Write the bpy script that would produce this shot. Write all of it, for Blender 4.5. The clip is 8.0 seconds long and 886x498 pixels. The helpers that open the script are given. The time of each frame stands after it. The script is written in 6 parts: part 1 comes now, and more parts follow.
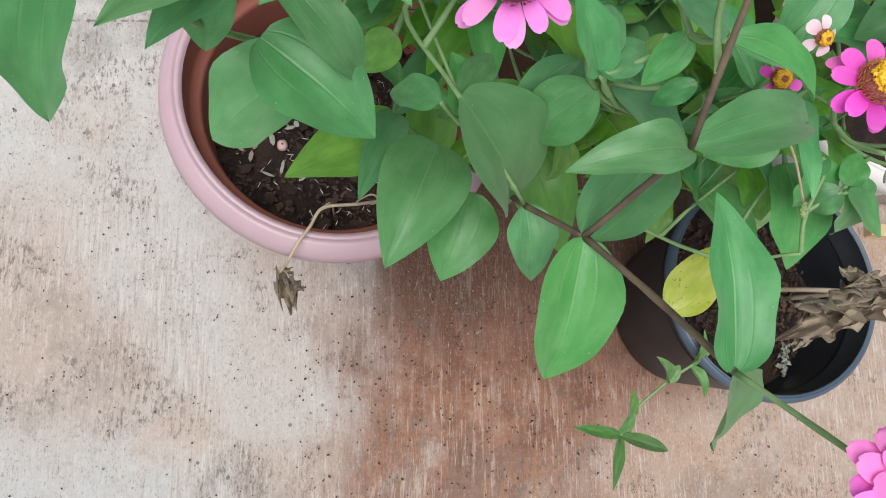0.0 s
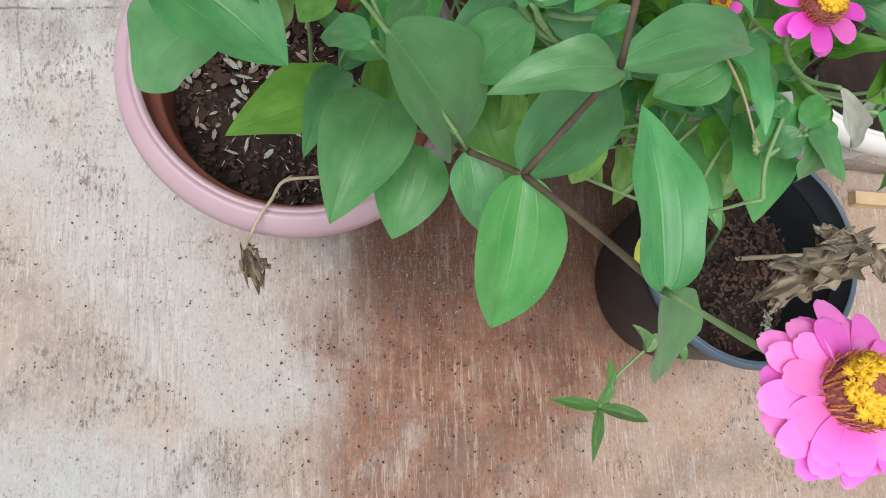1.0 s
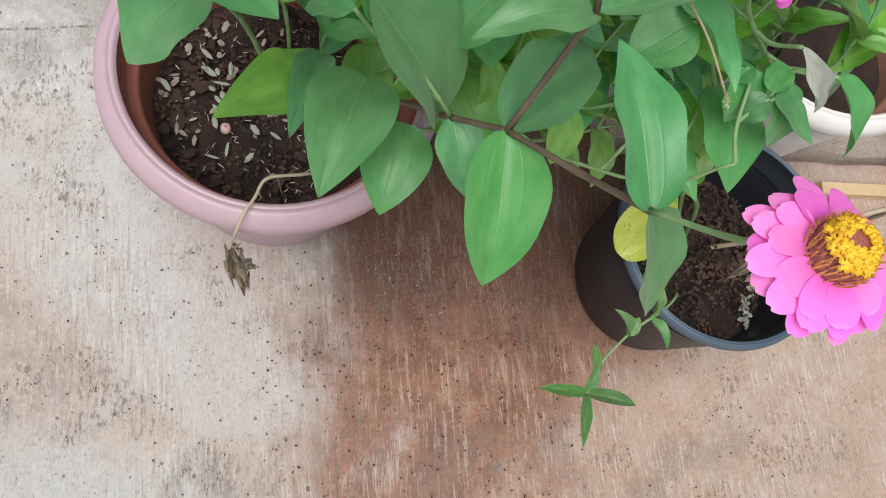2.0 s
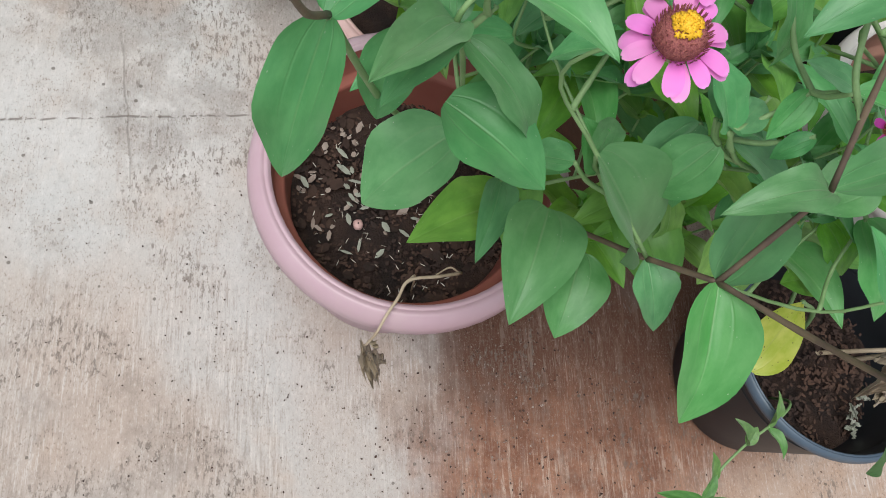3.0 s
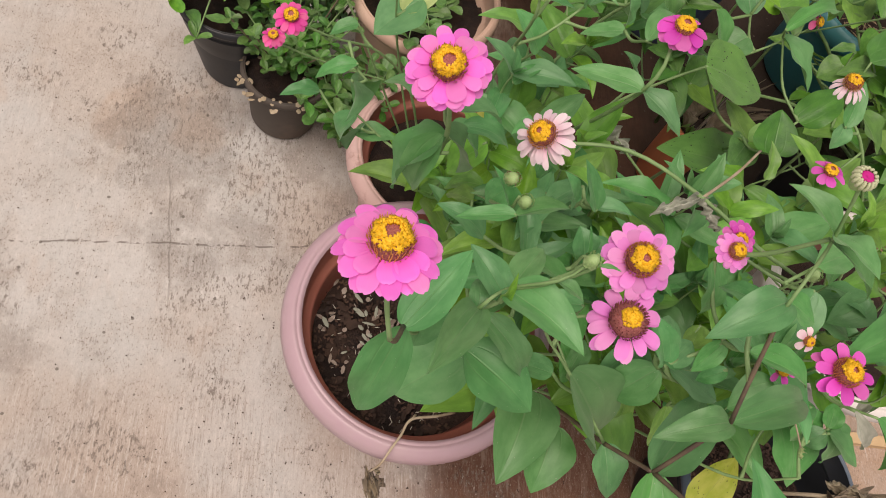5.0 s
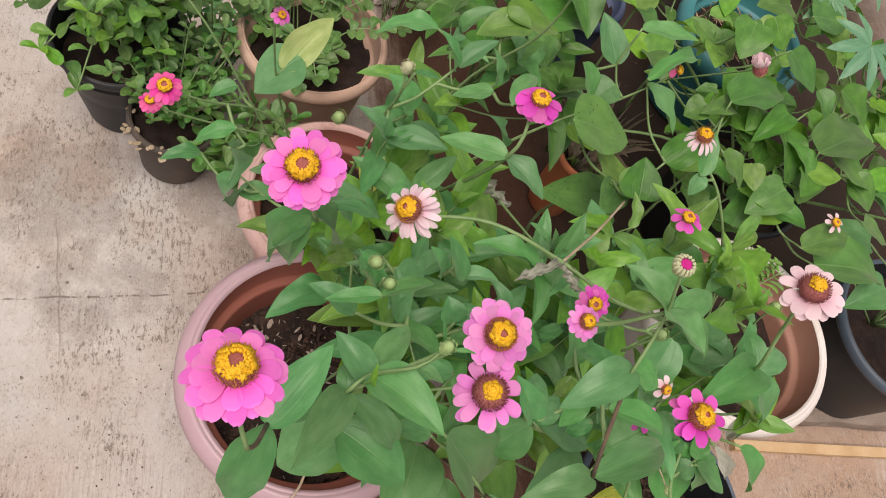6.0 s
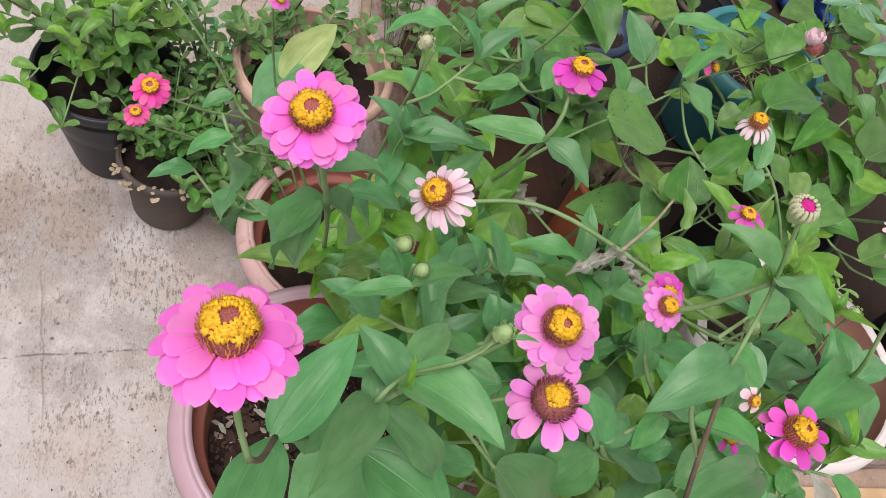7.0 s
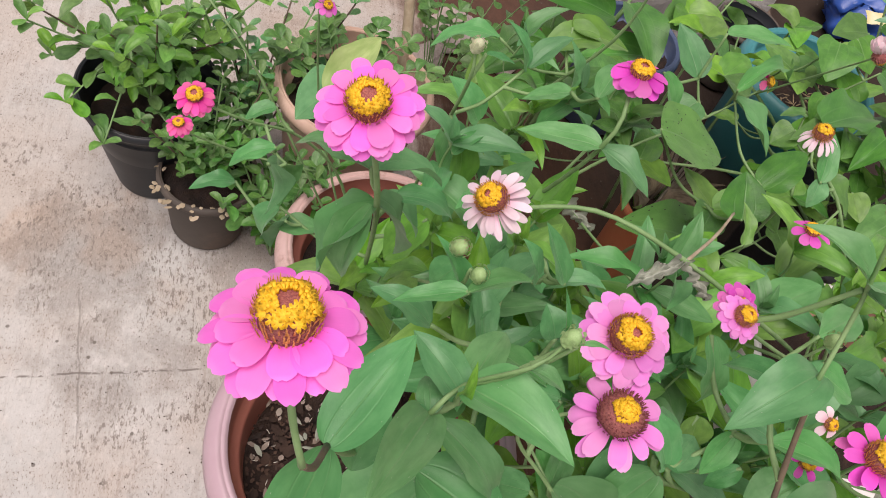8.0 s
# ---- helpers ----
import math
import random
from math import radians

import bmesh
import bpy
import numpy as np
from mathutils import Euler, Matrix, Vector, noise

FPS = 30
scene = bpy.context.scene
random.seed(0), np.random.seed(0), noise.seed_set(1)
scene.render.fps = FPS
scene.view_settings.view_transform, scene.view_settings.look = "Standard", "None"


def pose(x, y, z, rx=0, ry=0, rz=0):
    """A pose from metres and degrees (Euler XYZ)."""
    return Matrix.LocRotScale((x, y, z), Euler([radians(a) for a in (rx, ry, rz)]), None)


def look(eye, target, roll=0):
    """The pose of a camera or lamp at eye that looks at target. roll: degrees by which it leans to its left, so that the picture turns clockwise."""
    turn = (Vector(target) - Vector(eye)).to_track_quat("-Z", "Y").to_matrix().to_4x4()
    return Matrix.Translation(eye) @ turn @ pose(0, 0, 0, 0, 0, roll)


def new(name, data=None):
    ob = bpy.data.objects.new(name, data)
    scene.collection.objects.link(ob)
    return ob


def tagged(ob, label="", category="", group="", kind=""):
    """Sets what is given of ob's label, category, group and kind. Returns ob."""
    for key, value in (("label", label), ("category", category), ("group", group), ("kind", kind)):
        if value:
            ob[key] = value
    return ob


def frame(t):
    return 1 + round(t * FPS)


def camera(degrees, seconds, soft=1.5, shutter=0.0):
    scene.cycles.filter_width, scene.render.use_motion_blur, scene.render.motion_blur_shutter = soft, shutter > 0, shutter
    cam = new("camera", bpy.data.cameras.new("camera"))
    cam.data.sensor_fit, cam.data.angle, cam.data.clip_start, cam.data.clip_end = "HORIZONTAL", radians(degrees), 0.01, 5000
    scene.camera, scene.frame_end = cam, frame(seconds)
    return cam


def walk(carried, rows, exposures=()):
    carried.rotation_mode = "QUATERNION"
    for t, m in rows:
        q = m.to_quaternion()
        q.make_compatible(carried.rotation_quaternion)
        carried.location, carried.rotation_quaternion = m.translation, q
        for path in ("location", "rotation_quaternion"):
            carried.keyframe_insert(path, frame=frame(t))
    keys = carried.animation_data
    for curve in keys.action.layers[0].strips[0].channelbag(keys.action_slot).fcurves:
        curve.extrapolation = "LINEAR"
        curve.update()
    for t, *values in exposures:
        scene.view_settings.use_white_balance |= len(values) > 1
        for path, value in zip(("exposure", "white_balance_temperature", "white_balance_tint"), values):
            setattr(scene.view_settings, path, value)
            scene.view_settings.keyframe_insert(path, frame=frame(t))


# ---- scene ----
cam = camera(58.5, 8.0, soft=1.0)
PATH = [
    (0, (0.046, 0.024, 0.909), (0.434, 0.435, -1.01), 43.9),
    (0.5, (0.054, 0.015, 0.905), (0.438, 0.429, -1.013), 42.6),
    (1, (0.079, -0.001, 0.896), (0.461, 0.417, -1.022), 41.2),
    (1.2, (0.095, -0.022, 0.889), (0.487, 0.391, -1.028), 41.6),
    (2.3, (0.049, -0.038, 0.901), (0.501, 0.497, -0.972), 36.4),
    (2.5, (0.032, -0.033, 0.905), (0.477, 0.526, -0.964), 35.4),
    (3, (-0.027, 0.001, 0.913), (0.351, 0.637, -0.945), 30.1),
    (3.5, (-0.068, 0.034, 0.932), (0.253, 0.758, -0.904), 25.6),
    (4, (-0.093, 0.025, 1.001), (0.198, 0.846, -0.799), 24.2),
    (4.2, (-0.095, 0.018, 1.027), (0.207, 0.858, -0.762), 24.9),
    (5.3, (-0.076, 0.039, 1.091), (0.422, 0.794, -0.693), 35.4),
    (5.5, (-0.071, 0.059, 1.109), (0.491, 0.759, -0.678), 39.6),
    (6, (-0.061, 0.059, 1.117), (0.55, 0.872, -0.605), 36.7),
    (6.5, (-0.058, 0.046, 1.087), (0.533, 1.023, -0.555), 30.5),
    (7, (-0.05, 0.054, 1.01), (0.545, 1.034, -0.629), 29.4),
    (7.5, (-0.048, 0.059, 0.988), (0.519, 1.063, -0.646), 27.8),
    (8, (-0.055, 0.055, 0.98), (0.461, 1.112, -0.638), 25.6),
]
EXPOSURES = [
    (0, 0.57, 6200, 12), (1.2, 0.57, 6200, 12), (2.5, 0.54, 6250, 12), (3.5, 0.43, 6150, 11), (4.2, 0.36, 6150, 14), (5.3, 0.29, 7600, 23),
    (5.7, 0.29, 7600, 23), (6.1, 0.38, 7000, 22), (6.5, 0.44, 6450, 22), (7.2, 0.48, 6700, 23), (8, 0.51, 6800, 22),
]
walk(cam, [(t, look(eye, target, roll)) for t, eye, target, roll in PATH], EXPOSURES)

# ---- world and light: bright overcast day ----
world = bpy.data.worlds.new("overcast_sky")
scene.world = world
world.use_nodes = True
wn, wl = world.node_tree.nodes, world.node_tree.links
sky = wn.new("ShaderNodeTexSky")
sky.sky_type, sky.sun_disc = "NISHITA", False
sky.sun_elevation, sky.sun_rotation = radians(62), radians(200)
cloud = wn.new("ShaderNodeHueSaturation")
cloud.inputs["Saturation"].default_value = 0.18
wl.new(sky.outputs[0], cloud.inputs["Color"])
wl.new(cloud.outputs[0], wn["Background"].inputs["Color"])
wn["Background"].inputs["Strength"].default_value = 0.07
sun = new("sun", bpy.data.lights.new("sun", "SUN"))
sun.data.energy, sun.data.angle, sun.data.color = 2.5, radians(45), (1.0, 0.96, 0.9)
sun.matrix_world = look((-0.55, -0.35, 3.0), (0.1, 0.3, 0))

# ---- materials ----


def material(name):
    m = bpy.data.materials.new(name)
    m.use_nodes = True
    return m, m.node_tree.nodes, m.node_tree.links, m.node_tree.nodes["Principled BSDF"]


class Nodes:
    """Short-hand for wiring node trees."""

    def __init__(self, name):
        self.m, self.n, self.l, self.b = material(name)

    def put(self, socket, value):
        if isinstance(value, bpy.types.NodeSocket):
            self.l.new(value, socket)
        else:
            socket.default_value = value

    def math(self, op, a, b=0.0, c=0.0, clamp=False):
        n = self.n.new("ShaderNodeMath")
        n.operation, n.use_clamp = op, clamp
        for i, v in enumerate((a, b, c)):
            self.put(n.inputs[i], v)
        return n.outputs[0]

    def mix(self, fac, a, b, kind="MIX"):
        n = self.n.new("ShaderNodeMix")
        n.data_type, n.blend_type = "RGBA", kind
        self.put(n.inputs[0], fac)
        self.put(n.inputs[6], a)
        self.put(n.inputs[7], b)
        return n.outputs[2]

    def ramp(self, v, lo, hi, to0=0.0, to1=1.0):
        n = self.n.new("ShaderNodeMapRange")
        n.interpolation_type = "SMOOTHSTEP"
        for i, w in enumerate((v, lo, hi, to0, to1)):
            self.put(n.inputs[i], w)
        return n.outputs[0]

    def coords(self, kind="Object", scale=(1, 1, 1), rot=(0, 0, 0)):
        t = self.n.new("ShaderNodeTexCoord")
        p = self.n.new("ShaderNodeMapping")
        p.inputs["Scale"].default_value, p.inputs["Rotation"].default_value = scale, rot
        self.l.new(t.outputs[kind], p.inputs[0])
        return p.outputs[0]

    def noise(self, scale, detail=4.0, vec=None, rough=0.55, colour=False):
        n = self.n.new("ShaderNodeTexNoise")
        n.inputs["Scale"].default_value, n.inputs["Detail"].default_value, n.inputs["Roughness"].default_value = scale, detail, rough
        if vec is not None:
            self.l.new(vec, n.inputs["Vector"])
        return n.outputs[1 if colour else 0]

    def voronoi(self, scale, vec=None, out="Distance"):
        n = self.n.new("ShaderNodeTexVoronoi")
        n.inputs["Scale"].default_value = scale
        if vec is not None:
            self.l.new(vec, n.inputs["Vector"])
        return n.outputs[out]

    def random(self):
        return self.n.new("ShaderNodeObjectInfo").outputs["Random"]

    def hsv(self, colour, h=0.5, s=1.0, v=1.0):
        n = self.n.new("ShaderNodeHueSaturation")
        self.put(n.inputs["Hue"], h)
        self.put(n.inputs["Saturation"], s)
        self.put(n.inputs["Value"], v)
        self.put(n.inputs["Color"], colour)
        return n.outputs[0]

    def bump(self, height, strength=0.3, distance=0.002):
        n = self.n.new("ShaderNodeBump")
        n.inputs["Strength"].default_value, n.inputs["Distance"].default_value = strength, distance
        self.l.new(height, n.inputs["Height"])
        self.l.new(n.outputs[0], self.b.inputs["Normal"])
        return n.outputs[0]

    def done(self, colour, rough=0.6, metal=0.0):
        self.put(self.b.inputs["Base Color"], colour)
        self.put(self.b.inputs["Roughness"], rough)
        self.put(self.b.inputs["Metallic"], metal)
        return self.m


def rgb(r, g, b):
    return (r, g, b, 1.0)


def concrete_material():
    k = Nodes("worn_concrete")
    p = k.coords()
    sep = k.n.new("ShaderNodeSeparateXYZ")
    k.l.new(p, sep.inputs[0])
    x, y = sep.outputs[0], sep.outputs[1]
    low = k.noise(3.4, 4.0, p)
    low2 = k.noise(6.5, 6.0, k.coords(scale=(1, 0.7, 1), rot=(0, 0, 0.6)), 0.6)
    mid = k.noise(19.0, 7.0, p, 0.65)
    fine = k.noise(240, 4.0, p, 0.7)
    grain = k.noise(1.0, 3.0, k.coords(scale=(420, 210, 1)), 0.75)
    comb = k.ramp(k.noise(6.0, 4.0, k.coords(scale=(1.3, 0.8, 1), rot=(0, 0, 0.3)), 0.6), 0.44, 0.6)
    streak = k.math("ADD", 0.5, k.math("MULTIPLY", k.math("SUBTRACT", k.noise(1.0, 6.0, k.coords(scale=(330, 22, 1)), 0.72), 0.5), k.math("MULTIPLY", k.ramp(comb, 0, 1, 0.6, 1.1), k.ramp(y, 0.15, 0.4, 1.0, 0.6))))
    streak2 = k.noise(1.0, 6.0, k.coords(scale=(110, 13, 1)), 0.66)
    # cool laitance, cream and peach patches
    base = k.mix(k.ramp(low, 0.38, 0.6), rgb(0.43, 0.405, 0.375), rgb(0.4, 0.335, 0.285))
    back = k.math("MULTIPLY", k.math("MULTIPLY", k.ramp(x, 0.05, -0.15), k.ramp(y, 0.1, 0.4)), k.math("MULTIPLY", k.ramp(x, -2.5, -0.9), k.ramp(y, 3.0, 1.3)))
    base = k.mix(k.math("MULTIPLY", back, 0.75), base, k.mix(k.ramp(low, 0.4, 0.62), rgb(0.52, 0.52, 0.5), rgb(0.47, 0.44, 0.4)))
    cool = k.math("MULTIPLY", k.math("MULTIPLY", k.ramp(x, 0.06, -0.14), k.ramp(y, 0.1, -0.08)), k.math("MULTIPLY", k.ramp(x, -1.6, -0.6), k.ramp(y, -1.4, -0.5)))
    base = k.mix(k.math("MULTIPLY", cool, k.ramp(low2, 0.35, 0.6, 0.3, 0.8)), base, rgb(0.42, 0.44, 0.435))
    base = k.mix(k.ramp(low2, 0.42, 0.72, 0, 0.6), base, rgb(0.43, 0.44, 0.425))
    base = k.mix(k.ramp(k.noise(5.0, 5.0, k.coords(scale=(1.4, 1, 1), rot=(0, 0, 1.9))), 0.54, 0.68, 0, 0.5), base, rgb(0.43, 0.32, 0.24))
    base = k.mix(k.ramp(mid, 0.45, 0.72, 0, 0.4), base, rgb(0.34, 0.295, 0.255))
    # red-brown earth worked into the surface round the pots
    wob = k.math("ADD", k.math("MULTIPLY", k.math("SUBTRACT", k.noise(9.0, 6.0, p, 0.6), 0.5), 0.2), k.math("MULTIPLY", k.math("SUBTRACT", streak2, 0.5), 0.13))
    xw, yw = k.math("ADD", x, wob), k.math("ADD", y, wob)
    inside = k.math("MULTIPLY", k.ramp(xw, 0.05, 0.19), k.ramp(k.math("SUBTRACT", xw, k.ramp(yw, -0.05, 0.12, 0, 0.2)), 0.5, 0.3))
    inside = k.math("MULTIPLY", inside, k.math("MULTIPLY", k.ramp(yw, -0.36, -0.02, 0.35, 1.0), k.ramp(yw, -1.3, -0.6)))
    inside = k.math("MULTIPLY", inside, k.ramp(yw, 0.8, 0.55))
    inside = k.math("MULTIPLY", inside, k.ramp(k.math("ADD", k.noise(11.0, 6.0, p, 0.65), k.ramp(yw, -0.05, 0.2, 0, 0.25)), 0.34, 0.52, 0.3, 1.0))
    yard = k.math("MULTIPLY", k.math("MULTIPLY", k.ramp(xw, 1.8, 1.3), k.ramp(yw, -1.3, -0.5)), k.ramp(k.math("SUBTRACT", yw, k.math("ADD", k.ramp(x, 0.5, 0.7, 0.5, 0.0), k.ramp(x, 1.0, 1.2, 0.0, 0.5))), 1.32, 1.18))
    warm = k.math("MULTIPLY", k.math("MULTIPLY", k.ramp(xw, 0.1, 0.4), yard), k.ramp(mid, 0.25, 0.7, 0.4, 0.8))
    base = k.mix(warm, base, rgb(0.38, 0.25, 0.17))
    earth = k.mix(k.ramp(mid, 0.38, 0.62), rgb(0.165, 0.072, 0.043), rgb(0.265, 0.13, 0.08))
    earth = k.mix(k.ramp(fine, 0.42, 0.75, 0, 0.45), earth, rgb(0.32, 0.185, 0.125))
    # tone gets darker along y, from about 0.02 to 0.2
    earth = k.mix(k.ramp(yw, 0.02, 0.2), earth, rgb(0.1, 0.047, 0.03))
    wear = k.math("MULTIPLY", k.ramp(streak, 0.64, 0.56, k.ramp(yw, -0.02, 0.1, 0.5, 0.9), 1.0), k.ramp(streak2, 0.62, 0.5, 0.88, 1.0))
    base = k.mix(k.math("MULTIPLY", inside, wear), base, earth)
    # blotches a few millimetres wide
    blot = k.noise(75, 8.0, k.coords(scale=(1.6, 0.8, 1)), 0.7)
    base = k.mix(k.ramp(blot, 0.52, 0.7, 0, 0.4), base, k.hsv(base, 0.5, 1.1, 0.62))
    base = k.mix(k.ramp(blot, 0.47, 0.32, 0, 0.45), base, k.hsv(base, 0.5, 0.85, 1.28))
    # pale scratches through the earth
    scratch = k.ramp(k.noise(1.0, 6.0, k.coords(scale=(210, 13, 1)), 0.78), 0.52, 0.57)
    scratch = k.math("MULTIPLY", k.math("MULTIPLY", scratch, k.ramp(yw, 0.14, -0.02)), k.math("MULTIPLY", inside, k.ramp(k.noise(15, 5.0, p, 0.6), 0.42, 0.58, 0.1, 0.95)))
    base = k.mix(scratch, base, rgb(0.45, 0.35, 0.28))
    # brushed streaks, light and dark
    base = k.mix(k.math("MULTIPLY", k.ramp(streak, 0.53, 0.62, 0, 0.6), k.ramp(inside, 0, 1, 1, 0.2)), base, rgb(0.55, 0.52, 0.48))
    base = k.mix(k.ramp(streak, 0.47, 0.38, 0, 0.42), base, rgb(0.22, 0.18, 0.15))
    patchy = k.ramp(k.noise(8.0, 3.0, p), 0.46, 0.62)
    base = k.mix(k.math("MULTIPLY", k.ramp(streak2, 0.53, 0.62), k.math("MULTIPLY", patchy, 0.3)), base, rgb(0.24, 0.19, 0.155))
    # short dashes of grime in clusters, thicker by the small pots
    near = k.math("ADD", k.math("POWER", k.math("SUBTRACT", x, -0.1), 2.0), k.math("POWER", k.math("SUBTRACT", y, 0.57), 2.0))
    near2 = k.math("ADD", k.math("POWER", k.math("SUBTRACT", x, -0.25), 2.0), k.math("POWER", k.math("SUBTRACT", y, 0.67), 2.0))
    near3 = k.math("ADD", k.math("POWER", k.math("SUBTRACT", x, -0.47), 2.0), k.math("POWER", k.math("SUBTRACT", y, 0.42), 2.0))
    boost = k.math("ADD", k.ramp(near, 0.05, 0.0, 0, 0.1), k.math("ADD", k.ramp(near2, 0.016, 0.0, 0, 0.11), k.ramp(near3, 0.014, 0.0, 0, 0.07)))
    cluster = k.ramp(k.math("ADD", k.noise(9.0, 5.0, p, 0.6), boost), 0.53, 0.6)
    dash = k.ramp(k.noise(1.0, 4.0, k.coords(scale=(210, 75, 1)), 0.75), 0.52, 0.585)
    grime = k.math("MULTIPLY", cluster, dash)
    smear = k.math("MULTIPLY", k.ramp(k.math("ADD", k.noise(5.5, 6.0, p, 0.65), boost), 0.545, 0.66), 0.5)
    base = k.mix(k.math("MULTIPLY", k.math("MAXIMUM", grime, smear), 0.72), base, rgb(0.15, 0.125, 0.105))
    # loose grains, dark and light
    base = k.mix(k.math("MULTIPLY", k.ramp(grain, 0.56, 0.64), k.ramp(mid, 0.4, 0.6, 0.25, 0.75)), base, rgb(0.17, 0.13, 0.1))
    base = k.mix(k.math("MULTIPLY", k.ramp(grain, 0.43, 0.35, 0, 0.4), k.ramp(inside, 0, 1, 1, 0.45)), base, rgb(0.58, 0.53, 0.48))
    # brown soil under the far pots; under foliage, near-black shade put into the colour
    earth_shade = k.math("MULTIPLY", k.math("MULTIPLY", k.ramp(xw, 0.17, 0.3), k.ramp(yw, 0.3, 0.44)), yard)
    base = k.mix(k.math("MULTIPLY", earth_shade, 0.95), base, k.mix(k.math("MULTIPLY", k.ramp(xw, 0.62, 0.42), k.ramp(blot, 0.3, 0.6, 1.0, 0.7)), rgb(0.018, 0.011, 0.008), rgb(0.085, 0.038, 0.024)))
    # scattered dark pits
    vn = k.n.new("ShaderNodeTexVoronoi")
    vn.inputs["Scale"].default_value = 52
    k.l.new(p, vn.inputs["Vector"])
    vs = k.n.new("ShaderNodeSeparateColor")
    k.l.new(vn.outputs["Color"], vs.inputs[0])
    size = k.ramp(vs.outputs[1], 0, 1, 0.03, 0.12)
    pits = k.math("MULTIPLY", k.math("LESS_THAN", vn.outputs["Distance"], size), k.math("GREATER_THAN", vs.outputs[0], 0.5))
    base = k.mix(k.math("MULTIPLY", pits, 0.7), base, rgb(0.1, 0.085, 0.07))
    # the joint between two pours, and a hair crack across it
    wav = k.math("MULTIPLY", k.math("SUBTRACT", k.noise(16, 5.0, p), 0.5), 0.014)
    joint = k.math("ABSOLUTE", k.math("ADD", k.math("SUBTRACT", k.math("SUBTRACT", y, k.math("MULTIPLY", x, 0.085)), 0.494), wav))
    joint = k.math("MULTIPLY", k.ramp(joint, 0.0022, 0.0005), k.ramp(k.noise(85, 4.0, p), 0.42, 0.54))
    joint = k.math("MULTIPLY", joint, k.ramp(x, 0.02, -0.03))
    hair = k.math("ABSOLUTE", k.math("ADD", k.math("ADD", x, 0.225), k.math("ADD", k.math("MULTIPLY", k.math("SUBTRACT", y, 0.47), 0.14), wav)))
    hair = k.math("MULTIPLY", k.math("MULTIPLY", k.ramp(hair, 0.0018, 0.0004), k.ramp(y, 0.36, 0.42)), k.ramp(y, 0.62, 0.56))
    joint = k.math("MAXIMUM", joint, k.math("MULTIPLY", hair, 0.5))
    base = k.mix(k.math("MULTIPLY", joint, 0.7), base, rgb(0.12, 0.10, 0.085))
    h = k.math("ADD", k.math("MULTIPLY", k.math("ADD", streak, k.math("MULTIPLY", grain, 0.5)), 0.6), k.math("ADD", k.math("MULTIPLY", fine, 0.4), k.math("MULTIPLY", k.math("MAXIMUM", grime, pits), -0.7)))
    h = k.math("SUBTRACT", h, k.math("MULTIPLY", joint, 1.5))
    k.bump(h, 0.4, 0.0015)
    k.b.inputs["Specular IOR Level"].default_value = 0.2
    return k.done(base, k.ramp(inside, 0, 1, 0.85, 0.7))


